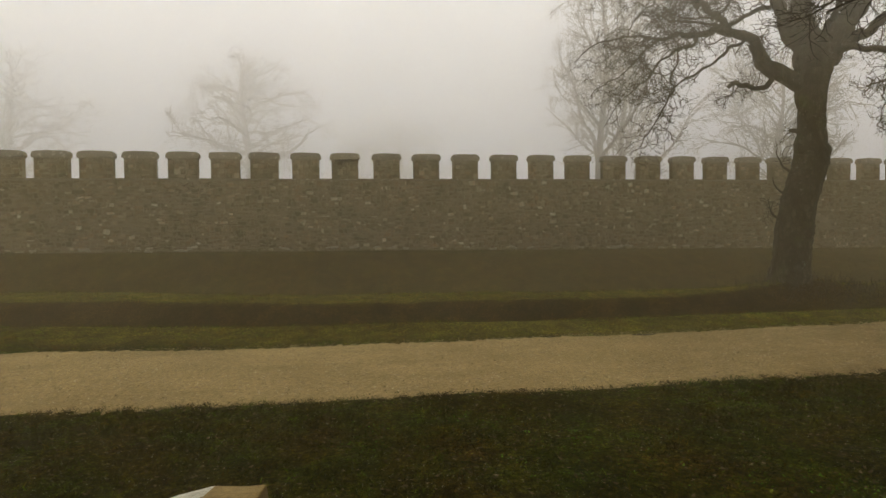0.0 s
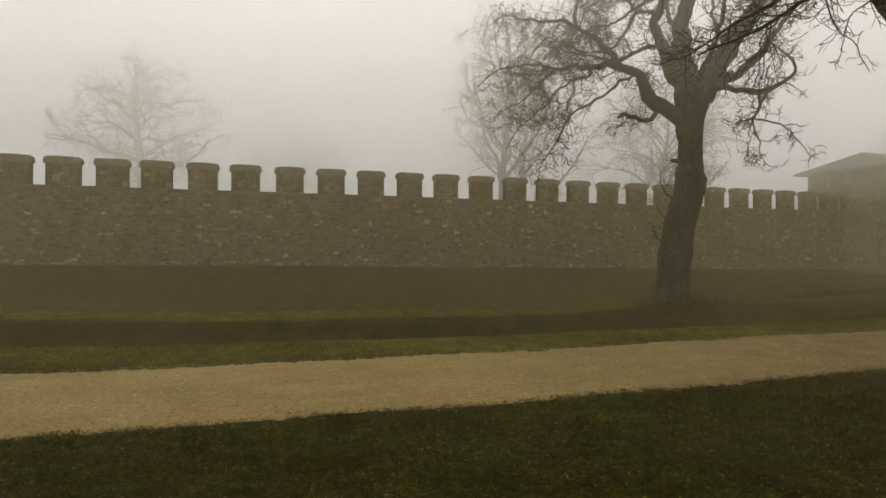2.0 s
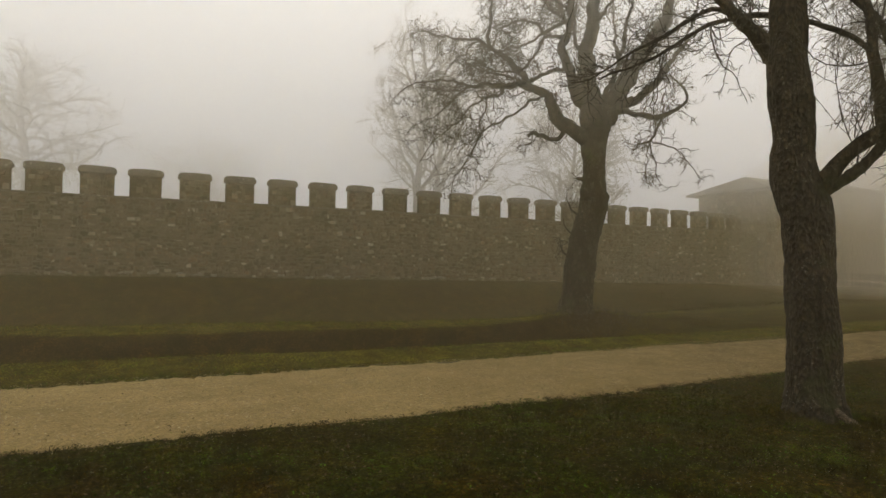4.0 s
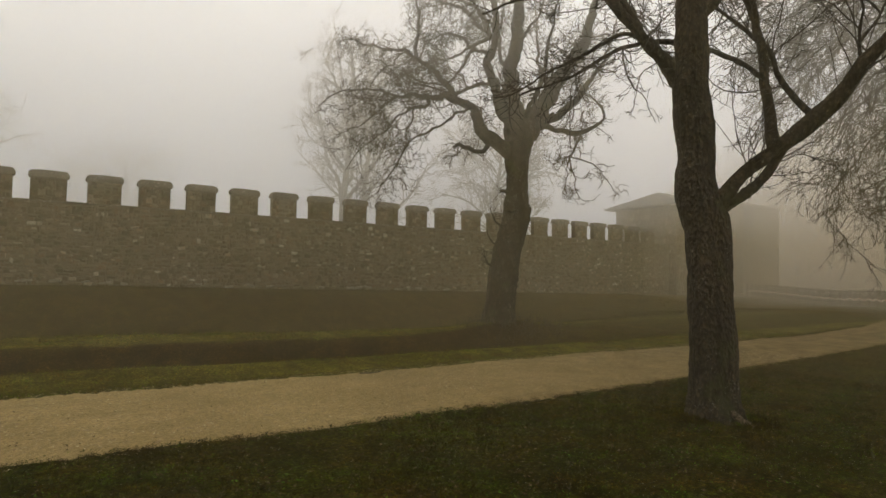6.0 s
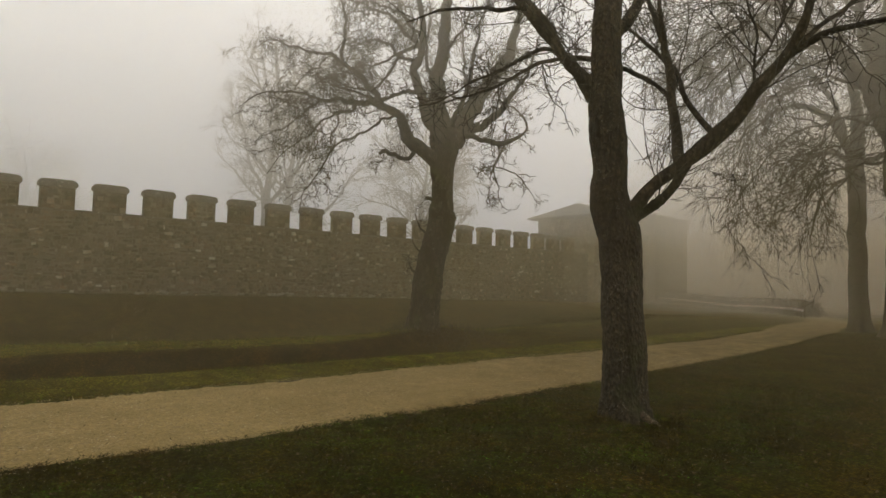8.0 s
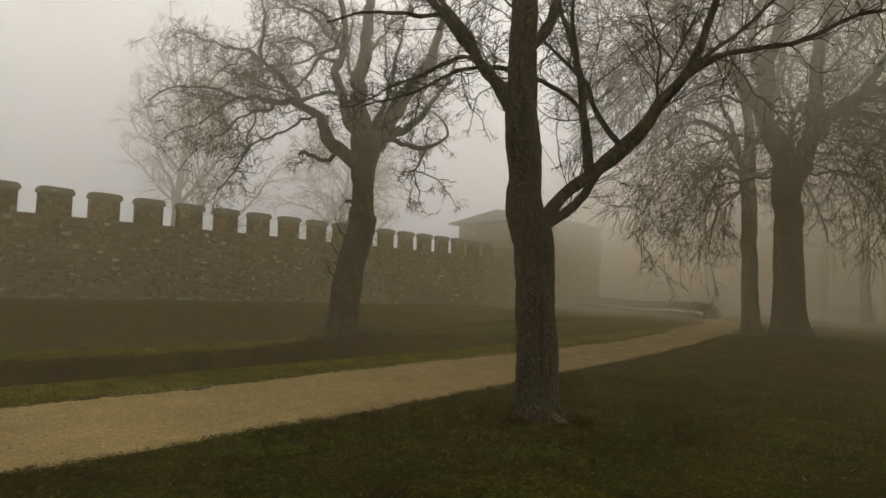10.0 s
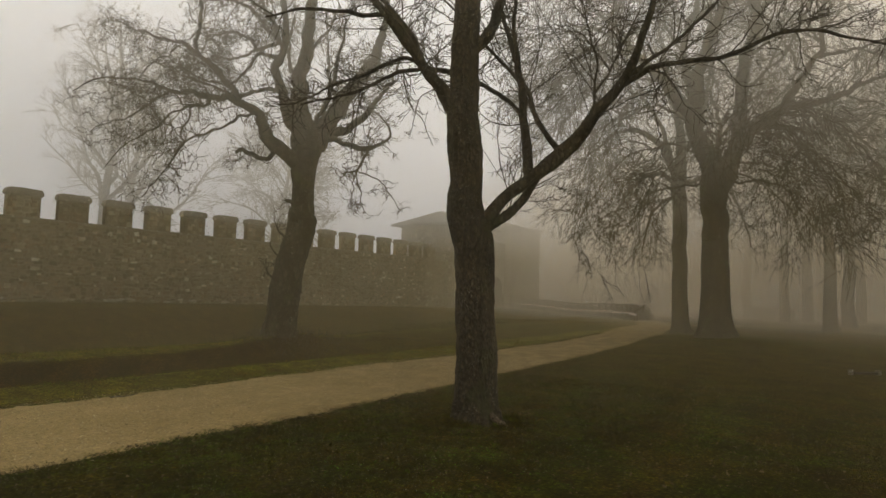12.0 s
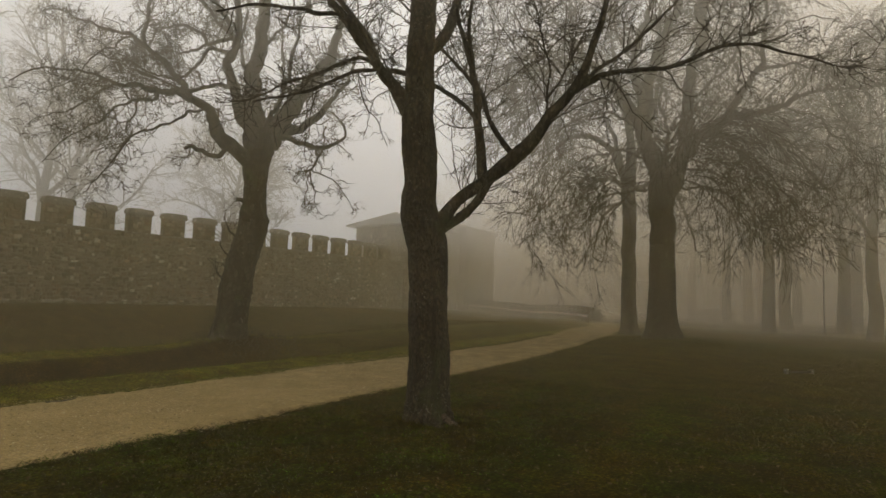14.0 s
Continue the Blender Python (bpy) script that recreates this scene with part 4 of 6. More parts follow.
    ("limb", [(-3.1, -1.7, 6.94, 0.033), (-3.51, -1.8, 6.58, 0.026), (-3.91, -1.9, 6.17, 0.02), (-4.39, -2, 5.84, 0.015), (-4.9, -2.1, 5.5, 0.01)]),
    ("limb", [(-2.63, -1.6, 6.52, 0.026), (-2.74, -1.9, 5.92, 0.022), (-2.73, -2.2, 5.37, 0.019), (-2.97, -2.4, 4.63, 0.01)]),
    ("limb", [(-0.44, -0.5, 8.41, 0.047), (-0.21, 0.2, 9.17, 0.042), (-0.08, 0.8, 10.02, 0.036), (-0.06, 1.2, 11.21, 0.022)]),
    ("limb", [(0.39, 0.2, 9.28, 0.062), (0.76, -0.3, 9.37, 0.047), (1.13, -0.8, 9.77, 0.033), (1.32, -1.2, 10.36, 0.016)]),
    ("limb", [(-0.28, -0.6, 9.37, 0.047), (-0.82, -1.2, 9.68, 0.039), (-1.42, -1.8, 9.81, 0.026), (-2.15, -2.3, 9.83, 0.013)]),
    ("limb", [(1.35, 0.3, 7.31, 0.062), (1.32, 1, 8.24, 0.057), (1.18, 1.6, 9.19, 0.044), (1.12, 2.2, 10.38, 0.03), (1.05, 2.7, 11.77, 0.015)]),
    ("limb", [(0.56, 0.1, 6.45, 0.094), (0.24, 1.2, 7.86, 0.077), (-0.24, 2.4, 9.84, 0.062), (-1.06, 3.4, 11.97, 0.039), (-1.73, 4, 13.63, 0.018)]),
    ("limb", [(0.63, 0, 6.51, 0.086), (1, -1.4, 7.14, 0.063), (1.18, -2.6, 7.77, 0.043), (1.41, -3.6, 8.45, 0.023), (1.6, -4.2, 9.07, 0.008)]),
    ("sparse_limb", [(0.0, -0.2, 2.5, 0.045), (-0.3, -0.25, 2.75, 0.022), (-0.42, -0.3, 3.1, 0.008)]),
    ("sparse_limb", [(0.1, -0.2, 3.1, 0.045), (-0.2, -0.3, 3.4, 0.022), (-0.28, -0.35, 3.8, 0.008)]),
    ("sparse_limb", [(-0.15, -0.2, 1.9, 0.045), (-0.45, -0.25, 2.1, 0.022), (-0.52, -0.3, 2.5, 0.008)]),
]
BEECH_LIMBS = [
    ("trunk", [(0.78, 0, 0.12, 0.715), (0.76, 0, 0.68, 0.563), (0.76, 0, 1.71, 0.483), (0.76, 0, 3.35, 0.444), (0.76, 0, 4.6, 0.436), (0.78, 0, 5.34, 0.478), (0.84, 0, 5.82, 0.583), (0.86, 0, 6.11, 0.521), (0.88, 0, 6.37, 0.313), (0.88, 0, 6.58, 0.083)]),
    ("limb", [(0.65, 0, 5.55, 0.375), (0.55, 0, 6.19, 0.371), (0.39, -0.1, 6.81, 0.364), (0.2, -0.2, 7.44, 0.319), (0, -0.4, 7.93, 0.292), (-0.25, -0.6, 8.43, 0.268), (-0.58, -0.8, 8.88, 0.225), (-0.95, -1, 9.32, 0.184), (-1.32, -1.2, 9.8, 0.153), (-1.86, -1.5, 10.34, 0.115), (-2.63, -1.8, 10.79, 0.077), (-3.43, -2, 11.19, 0.051), (-4.45, -2.2, 11.64, 0.026)]),
    ("limb", [(0.16, -0.1, 7.58, 0.253), (0.1, 0, 8.36, 0.313), (0.15, 0.3, 9.11, 0.3), (0.32, 0.5, 9.82, 0.255), (0.54, 0.7, 10.61, 0.222), (0.83, 0.8, 11.45, 0.197), (1.09, 0.9, 12.25, 0.174), (1.3, 1, 13.17, 0.162), (1.44, 1.2, 14.64, 0.113), (1.32, 1.3, 16.35, 0.065), (1.54, 1.4, 17.79, 0.027)]),
    ("limb", [(0.1, 0, 8.69, 0.191), (-0.11, 0.3, 9.46, 0.168), (-0.28, 0.6, 10.26, 0.156), (-0.29, 0.9, 11.17, 0.133), (0.02, 1.1, 12.14, 0.12), (0.36, 1.3, 13.23, 0.097), (0.4, 1.5, 14.98, 0.066), (0.16, 1.6, 16.77, 0.028)]),
    ("limb", [(1.09, 0, 5.64, 0.331), (1.28, 0, 6.26, 0.286), (1.46, 0.1, 6.86, 0.301), (1.67, 0.2, 7.38, 0.318), (1.76, 0.3, 7.95, 0.265), (1.77, 0.4, 8.56, 0.213), (1.82, 0.5, 9.56, 0.211), (1.83, 0.6, 10.47, 0.19), (1.99, 0.7, 11.26, 0.197), (2.22, 0.8, 11.93, 0.203), (2.19, 0.9, 12.99, 0.192), (2.11, 1, 14.64, 0.127), (2.37, 1.2, 16.54, 0.063), (2.54, 1.2, 17.66, 0.026)]),
    ("limb", [(1.55, 0.1, 7.07, 0.29), (1.92, -0.1, 7.5, 0.27), (2.34, -0.4, 7.72, 0.174), (2.7, -0.7, 8.05, 0.139), (3.07, -1, 8.48, 0.124), (3.38, -1.3, 8.88, 0.112), (3.75, -1.6, 9.31, 0.099), (3.9, -1.7, 9.73, 0.08), (3.89, -1.9, 10.41, 0.062), (3.95, -2.1, 11.25, 0.045), (4.07, -2.3, 12.26, 0.022)]),
    ("limb", [(3.78, -1.6, 9.3, 0.062), (4.5, -1.9, 9.3, 0.049), (5.13, -2.2, 9.3, 0.037), (5.58, -2.5, 9.45, 0.02), (6.1, -2.7, 9.4, 0.01)]),
    ("limb", [(2.17, -0.2, 7.7, 0.152), (3.07, -0.3, 8.16, 0.136), (3.96, -0.2, 8.31, 0.121), (4.83, -0.1, 8.39, 0.098), (5.25, 0.1, 8.77, 0.078), (5.77, 0.3, 9.05, 0.059), (6.64, 0.5, 9.11, 0.041), (7.7, 0.8, 9.27, 0.019)]),
    ("limb", [(1.67, 0.2, 7.55, 0.187), (2.24, 0.6, 7.75, 0.133), (2.84, 1, 7.79, 0.109), (3.46, 1.4, 7.72, 0.078), (4.17, 1.8, 7.67, 0.066), (4.97, 2.1, 7.82, 0.046), (5.85, 2.4, 7.36, 0.027), (6.61, 2.6, 6.55, 0.013)]),
    ("limb", [(1.81, 0.5, 9.08, 0.064), (2.21, 0.2, 9.42, 0.056), (2.71, -0.1, 9.76, 0.049), (3.07, -0.4, 10.15, 0.042), (3.37, -0.6, 10.64, 0.035), (3.59, -0.8, 11.44, 0.026), (3.8, -1, 12.62, 0.014)]),
    ("limb", [(1.83, 0.6, 10.25, 0.058), (2.48, 1, 11.03, 0.052), (3.11, 1.4, 11.96, 0.039), (3.55, 1.7, 13.17, 0.026), (3.78, 1.9, 14.6, 0.013)]),
    ("limb", [(2.2, 0.8, 12.05, 0.058), (2.83, 0.5, 12.59, 0.05), (3.36, 0.2, 13.32, 0.037), (3.88, 0, 14.4, 0.019)]),
    ("limb", [(3.89, -1.9, 10.22, 0.033), (4.48, -2.1, 10.57, 0.027), (5.18, -2.4, 10.59, 0.019), (6, -2.6, 10.25, 0.01)]),
    ("limb", [(4.83, -0.1, 8.39, 0.035), (5.63, 0.4, 9.75, 0.03), (6.33, 0.8, 10.64, 0.024), (7.18, 1.1, 11.48, 0.012)]),
    ("limb", [(0.83, 0.8, 11.45, 0.053), (0.58, 0.3, 12.27, 0.046), (0.07, -0.1, 13.28, 0.032), (-0.53, -0.4, 14.34, 0.016)]),
    ("limb", [(-0.29, 0.9, 11.06, 0.053), (-0.87, 0.6, 11.93, 0.047), (-1.4, 0.3, 13.02, 0.034), (-1.71, 0.1, 14.36, 0.017)]),
    ("limb", [(-0.95, -1, 9.32, 0.056), (-1.53, -0.5, 9.55, 0.052), (-2.42, 0, 10.27, 0.04), (-3.61, 0.5, 10.94, 0.028), (-4.86, 0.9, 11.11, 0.014)]),
    ("limb", [(3.07, -1, 8.48, 0.041), (3.24, -0.4, 9.51, 0.036), (3.15, 0.2, 10.8, 0.031), (2.84, 0.7, 12.13, 0.019)]),
    ("limb", [(1.3, 1, 13.17, 0.066), (0.81, 1.6, 14.49, 0.055), (0.05, 2.2, 16.17, 0.035), (-0.87, 2.6, 17.59, 0.015)]),
    ("limb", [(-1.86, -1.5, 10.34, 0.05), (-2.75, -1, 11.71, 0.045), (-3.71, -0.5, 13.1, 0.034), (-4.74, 0, 14.59, 0.021)]),
    ("limb", [(-2.63, -1.8, 10.79, 0.037), (-3.57, -2.3, 10.3, 0.031), (-4.5, -2.8, 9.89, 0.025), (-5.43, -3.2, 9.22, 0.012)]),
    ("limb", [(-3.43, -2, 11.19, 0.031), (-4.62, -1.4, 11.34, 0.026), (-5.9, -0.8, 11.53, 0.02), (-6.99, -0.3, 11.14, 0.011)]),
    ("limb", [(-1.32, -1.2, 9.8, 0.05), (-1.89, -2.2, 10.86, 0.043), (-2.49, -3, 11.61, 0.029), (-3.18, -3.6, 12.44, 0.017)]),
    ("limb", [(-0.08, -0.4, 7.77, 0.063), (-0.59, -0.9, 8.09, 0.053), (-1.34, -1.5, 8.14, 0.043), (-2.17, -2.1, 7.93, 0.033), (-2.88, -2.6, 7.23, 0.024), (-3.48, -3, 5.87, 0.016), (-3.7, -3.1, 5.06, 0.008)]),
    ("limb", [(-0.32, 0, 8.73, 0.058), (-1.08, 0.8, 9.31, 0.054), (-2.25, 1.6, 9.82, 0.043), (-3.51, 2.3, 9.66, 0.033), (-4.57, 2.8, 8.79, 0.023), (-4.96, 2.9, 8, 0.011)]),
    ("limb", [(0.24, 0, 6.74, 0.05), (-0.31, -0.3, 6.96, 0.044), (-1, -0.6, 7.06, 0.038), (-1.87, -1, 6.74, 0.031), (-2.83, -1.4, 5.75, 0.025), (-3.69, -1.7, 4.26, 0.017), (-4.02, -1.85, 3.57, 0.007)]),
    ("limb", [(0.32, 0, 5.71, 0.05), (-0.08, 0.4, 5.67, 0.045), (-0.75, 0.8, 5.68, 0.04), (-1.62, 1.1, 5.44, 0.034), (-2.32, 1.6, 4.53, 0.023), (-2.55, 1.75, 3.85, 0.01)]),
    ("limb", [(-1.32, -1.2, 9.8, 0.05), (-2.35, -0.6, 9.93, 0.042), (-3.63, 0, 9.59, 0.034), (-4.85, 0.5, 8.44, 0.024), (-5.34, 0.65, 7.61, 0.013)]),
    ("limb", [(-1.86, -1.5, 10.34, 0.044), (-2.82, -1.9, 10.26, 0.037), (-3.77, -2.3, 9.58, 0.028), (-4.62, -2.6, 8.3, 0.019), (-4.89, -2.7, 7.45, 0.009)]),
    ("limb", [(-0.31, -0.3, 6.96, 0.032), (-0.78, -0.9, 6.17, 0.028), (-1.33, -1.4, 5.27, 0.022), (-1.69, -1.7, 4.22, 0.014), (-1.77, -1.8, 3.61, 0.007)]),
    ("limb", [(1.66, 0, 7.29, 0.056), (2.29, -0.9, 7.14, 0.047), (2.96, -1.8, 6.64, 0.036), (3.63, -2.6, 5.88, 0.026), (4.25, -3.2, 4.86, 0.017), (4.5, -3.35, 4.33, 0.009)]),
    ("limb", [(1.43, 0, 6.34, 0.05), (2.25, 0.9, 6.44, 0.044), (3.11, 1.8, 6.42, 0.036), (4.02, 2.6, 6, 0.026), (4.42, 2.85, 5.3, 0.012)]),
    ("limb", [(1.32, 0, 5.67, 0.043), (1.95, -0.5, 5.6, 0.036), (2.7, -1, 5.21, 0.029), (3.4, -1.4, 4.27, 0.019), (3.61, -1.55, 3.64, 0.008)]),
    ("limb", [(2.75, -0.7, 7.96, 0.047), (3.86, -0.2, 7.66, 0.038), (4.89, 0.3, 7.11, 0.029), (6, 0.8, 6, 0.02), (6.39, 0.95, 5.17, 0.008)]),
    ("limb", [(4.83, -0.1, 8.39, 0.035), (5.62, -0.6, 7.83, 0.028), (6.43, -1, 6.82, 0.019), (6.75, -1.15, 6.08, 0.007)]),
    ("limb", [(3.36, 1.4, 7.73, 0.038), (3.89, 1.2, 6.92, 0.031), (4.3, 1, 5.8, 0.022), (4.54, 0.9, 5.01, 0.011)]),
    ("limb", [(0.9, 0, 6.28, 0.062), (0.93, -1.6, 6.7, 0.047), (1.08, -3, 6.84, 0.032), (1.22, -4.2, 6.25, 0.02), (1.35, -5, 5.06, 0.01)]),
    ("limb", [(0.9, 0, 6.28, 0.081), (0.87, 1.8, 8.37, 0.068), (0.78, 3.4, 10.42, 0.051), (1.03, 4.6, 12.35, 0.038), (1.37, 5.4, 14.23, 0.016)]),
]
SLIM_LIMBS = [
    ("trunk", [(-0.05, 0, -0.14, 0.477), (-0.08, 0, 0.49, 0.385), (-0.11, 0, 1.81, 0.346), (-0.12, 0, 3.95, 0.321), (-0.12, 0, 5.84, 0.323), (-0.1, 0, 6.93, 0.337), (-0.02, 0, 7.74, 0.284), (-0.03, 0, 8.7, 0.217), (-0.19, 0.2, 10.02, 0.178), (-0.51, 0.4, 11.51, 0.139), (-0.84, 0.6, 13.34, 0.099), (-1.08, 0.8, 15.5, 0.057), (-1.16, 1, 18, 0.029)]),
    ("limb", [(-0.17, 0, 6.79, 0.216), (-0.48, -0.2, 7.72, 0.189), (-0.94, -0.5, 8.72, 0.162), (-1.54, -0.9, 9.17, 0.121), (-2.49, -1.3, 9.32, 0.08), (-3.47, -1.8, 8.65, 0.053), (-4.18, -2.2, 7.2, 0.026)]),
    ("limb", [(-0.28, 0, 6.93, 0.135), (-0.97, 0.5, 7.5, 0.111), (-1.8, 1, 7.4, 0.085), (-2.73, 1.5, 6.7, 0.058), (-3.44, 1.9, 5.29, 0.03)]),
    ("limb", [(-0.33, 0, 6.25, 0.095), (-0.92, -0.6, 5.88, 0.073), (-1.45, -1.1, 4.91, 0.053), (-1.71, -1.5, 3.56, 0.026)]),
    ("limb", [(-0.03, 0, 8.02, 0.149), (0.54, 0.6, 9.52, 0.124), (1.06, 1.1, 11.32, 0.098), (1.47, 1.6, 13.47, 0.057), (1.75, 2, 15.96, 0.029)]),
    ("limb", [(-0.48, -0.2, 8, 0.108), (-1.08, 0.3, 10.11, 0.097), (-2.02, 0.8, 12.07, 0.072), (-2.78, 1.3, 14.43, 0.044)]),
    ("limb", [(0.03, 0, 6.92, 0.135), (0.8, 0.8, 7.32, 0.11), (1.85, 1.6, 7.15, 0.083), (2.7, 2.2, 5.81, 0.056), (3.06, 2.6, 4.16, 0.028)]),
]


def gnarl(p, much):
    """Bends points by a field that is fixed in the tree, so that limbs stay joined: coarse crooks and fine ones."""
    p = np.asarray(p, float)
    if not much:
        return p
    coarse, fine = much
    rise = np.clip((p[:, 2] - 2.2) / 2.0, 0, 1)[:, None]
    a = np.array([noise.noise_vector(Vector(q) * 1.5) for q in p])
    b = np.array([noise.noise_vector(Vector(q) * 4.2 + Vector((7, 3, 1))) for q in p])
    return p + rise * (coarse * a + fine * b)


def resample(p, r, n, rng=None, kink=0.0):
    """A limb's line and radii at n even steps of a smooth curve, with kinks where it is given."""
    q = glide(np.column_stack([p, r]), 8)
    s = np.concatenate([[0], np.cumsum(np.linalg.norm(np.diff(q[:, :3], axis=0), axis=1))])
    t = np.linspace(0, s[-1], n)
    line = np.stack([np.interp(t, s, q[:, k]) for k in range(3)], 1)
    if kink:
        for k in range(3):
            for f in (2.1, 4.7, 9.3):
                line[:, k] += kink * s[-1] / f * np.sin(f * t / s[-1] * 3.1 + rng.uniform(0, 6.3)) * np.minimum(1, 4 * t / s[-1])
    return line, np.interp(t, s, q[:, 3])


def tubes(p, r, sides, rng):
    """Corners and faces of many round limbs at once. p: limbs x points x 3, r: limbs x points."""
    m, n = r.shape
    t = np.gradient(p, axis=1)
    t /= np.linalg.norm(t, axis=2, keepdims=True) + 1e-9
    ref = rng.normal(size=(m, 1, 3))
    main = t.mean(axis=1, keepdims=True)
    main /= np.linalg.norm(main, axis=2, keepdims=True) + 1e-9
    ref = ref - main * (ref * main).sum(2, keepdims=True)
    u = np.cross(t, np.broadcast_to(ref, t.shape))
    u /= np.linalg.norm(u, axis=2, keepdims=True) + 1e-9
    w = np.cross(t, u)
    a = np.arange(sides) * 2 * np.pi / sides
    ring = p[:, :, None] + r[:, :, None, None] * (np.cos(a)[:, None] * u[:, :, None] + np.sin(a)[:, None] * w[:, :, None])
    i, j, k = np.meshgrid(np.arange(m), np.arange(n - 1), np.arange(sides), indexing="ij")
    base, k2 = i * n * sides + j * sides, (k + 1) % sides
    f = np.stack([base + k, base + k2, base + sides + k2, base + sides + k], -1)
    return ring.reshape(-1, 3), f.reshape(-1, 4)


def sprout(p, r, s, rng):
    """The next order of branches on all limbs p, r. s: per_m, start, angle, length, wiggle, lift, points, thick."""
    seg = np.linalg.norm(np.diff(p, axis=1), axis=2)
    length = seg.sum(1)
    count = rng.poisson(length * s["per_m"])
    own = np.repeat(np.arange(len(p)), count)
    if not len(own):
        return np.zeros((0, s["points"], 3)), np.zeros((0, s["points"]))
    u = s["start"] + (1 - s["start"]) * rng.random(len(own))
    n = p.shape[1]
    g = u * (n - 1)
    i = np.minimum(g.astype(int), n - 2)
    f = (g - i)[:, None]
    at = p[own, i] * (1 - f) + p[own, i + 1] * f
    rad = r[own, i] * (1 - f[:, 0]) + r[own, i + 1] * f[:, 0]
    along = p[own, i + 1] - p[own, i]
    along /= np.linalg.norm(along, axis=1, keepdims=True) + 1e-9
    side = rng.normal(size=along.shape)
    side[:, 2] += s.get("up", 0.0)
    side -= along * (side * along).sum(1, keepdims=True)
    side /= np.linalg.norm(side, axis=1, keepdims=True) + 1e-9
    a = rng.normal(s["angle"], 0.25, len(own))[:, None]
    d = along * np.cos(a) + side * np.sin(a)
    ln = rng.uniform(*s["length"], len(own)) * (1.2 - 0.7 * u)
    k = s["points"]
    hop = (ln / (k - 1))[:, None]
    pts = [at]
    for j in range(k - 1):
        d = d + rng.normal(size=d.shape) * s["wiggle"]
        d[:, 2] += s["lift"] * (j + 1) / k
        d /= np.linalg.norm(d, axis=1, keepdims=True) + 1e-9
        pts.append(pts[-1] + d * hop)
    r0 = np.minimum(rad * 0.75, s["thick"] * (0.6 + 0.5 * ln / s["length"][1]))
    taper = np.linspace(1, 0.3, k)
    return np.stack(pts, 1), np.maximum(r0[:, None] * taper, s.get("thin", 0.0025))


def trunk_mesh(name, p, r, bark, parent, rng, sides=28, flare=0.5, rough=0.05, rings=72, much=None):
    """A trunk with root flare, ridges and swellings."""
    p, r = resample(p, r, rings)
    p = gnarl(p, much)
    v, f = tubes(p[None], r[None], sides, rng)
    c = np.repeat(p, sides, axis=0)
    out = v - c
    ang = np.arctan2(out[:, 1], out[:, 0])
    z = v[:, 2]
    low = np.exp(-np.clip(z + 0.1, 0, None) / 0.28)
    lobes = 0.5 + 0.5 * np.cos(ang * 5 + 1.0 + 0.6 * np.sin(ang * 2))
    k = 1 + flare * low * lobes ** 2 + rough * np.array([noise.noise(Vector((a * 5, b * 5, h * 1.6))) for a, b, h in v]) + 0.8 * rough * np.array([noise.noise(Vector((a * 15, b * 15, h * 7))) + 0.5 * noise.noise(Vector((a * 34, b * 34, h * 17))) for a, b, h in v])
    return sheet(name, c + out * k[:, None], f, bark, parent, smooth=True)


def limb_mesh(p, r, bark, parent, rng, sides=10, name="limb"):
    v, f = tubes(p[None], (r * (1 + 0.07 * rng.normal(size=len(r))))[None], sides, rng)
    c = np.repeat(p, sides, axis=0)
    k = 1 + 0.12 * np.array([noise.noise(Vector((a * 6, b * 6, h * 6))) for a, b, h in v])
    return sheet(name, c + (v - c) * k[:, None], f, bark, parent, smooth=True)


def bare_tree(name, x, y, z, limbs, orders, bark, label, seed, flare=0.5, rough=0.05, sides=28, rings=72, kink=0.02, much=None):
    """A leafless tree from its trunk and main limbs (across, away, up, radius), with finer branches grown on the limbs."""
    rng = np.random.default_rng(seed)
    d = Vector((x, y, 0)).normalized()
    t = thing(name, x, y, z, math.degrees(math.atan2(-d.x, d.y)))
    lines, rads, habit = [], [], []
    for kind, pts in limbs:
        q = np.array(pts)
        if kind == "trunk":
            trunk_mesh("trunk", q[:, :3], q[:, 3], bark, t, rng, flare=flare, rough=rough, sides=sides, rings=rings, much=much)
            top = q[len(q) * 2 // 3:]
            p, r = resample(top[:, :3], top[:, 3], 40)
            p = gnarl(p, much)
        elif kind.endswith("root"):
            limb_mesh(*resample(q[:, :3], q[:, 3], 12), BARE_ROOT if kind == "bare_root" else bark, t, rng, name="root")
            continue
        else:
            p, r = resample(q[:, :3], q[:, 3], 40, rng, kink)
            p = gnarl(p, much)
            limb_mesh(p, r, bark, t, rng)
        habit.append(kind if kind != "trunk" else "limb")
        lines.append(p)
        rads.append(r)
    lines, rads, habit = np.array(lines), np.array(rads), np.array(habit)
    twigs(t, lines[habit == "limb"], rads[habit == "limb"], orders, rng)
    if (habit == "rising_limb").any():
        # upright shoots
        twigs(t, lines[habit == "rising_limb"], rads[habit == "rising_limb"],
              [{**orders[0], "up": 1.4, "lift": 0.2, "per_m": 3.6, "length": (0.5, 2.1), "wiggle": 0.09, "thick": 0.008, "thin": 0.0042},
               {**orders[1], "per_m": 3.6, "wiggle": 0.14, "length": (0.2, 0.8)}, {**orders[2], "per_m": 2.2, "wiggle": 0.16}], rng)
    if (habit == "sparse_limb").any():
        twigs(t, lines[habit == "sparse_limb"], rads[habit == "sparse_limb"],
              [{**orders[0], "per_m": 3.8, "length": (0.25, 1.0), "thick": 0.013}, {**orders[1], "per_m": 5.0, "length": (0.2, 0.6)}, {**orders[2], "per_m": 6.0}], rng)
    return tagged(t, label, "tree")


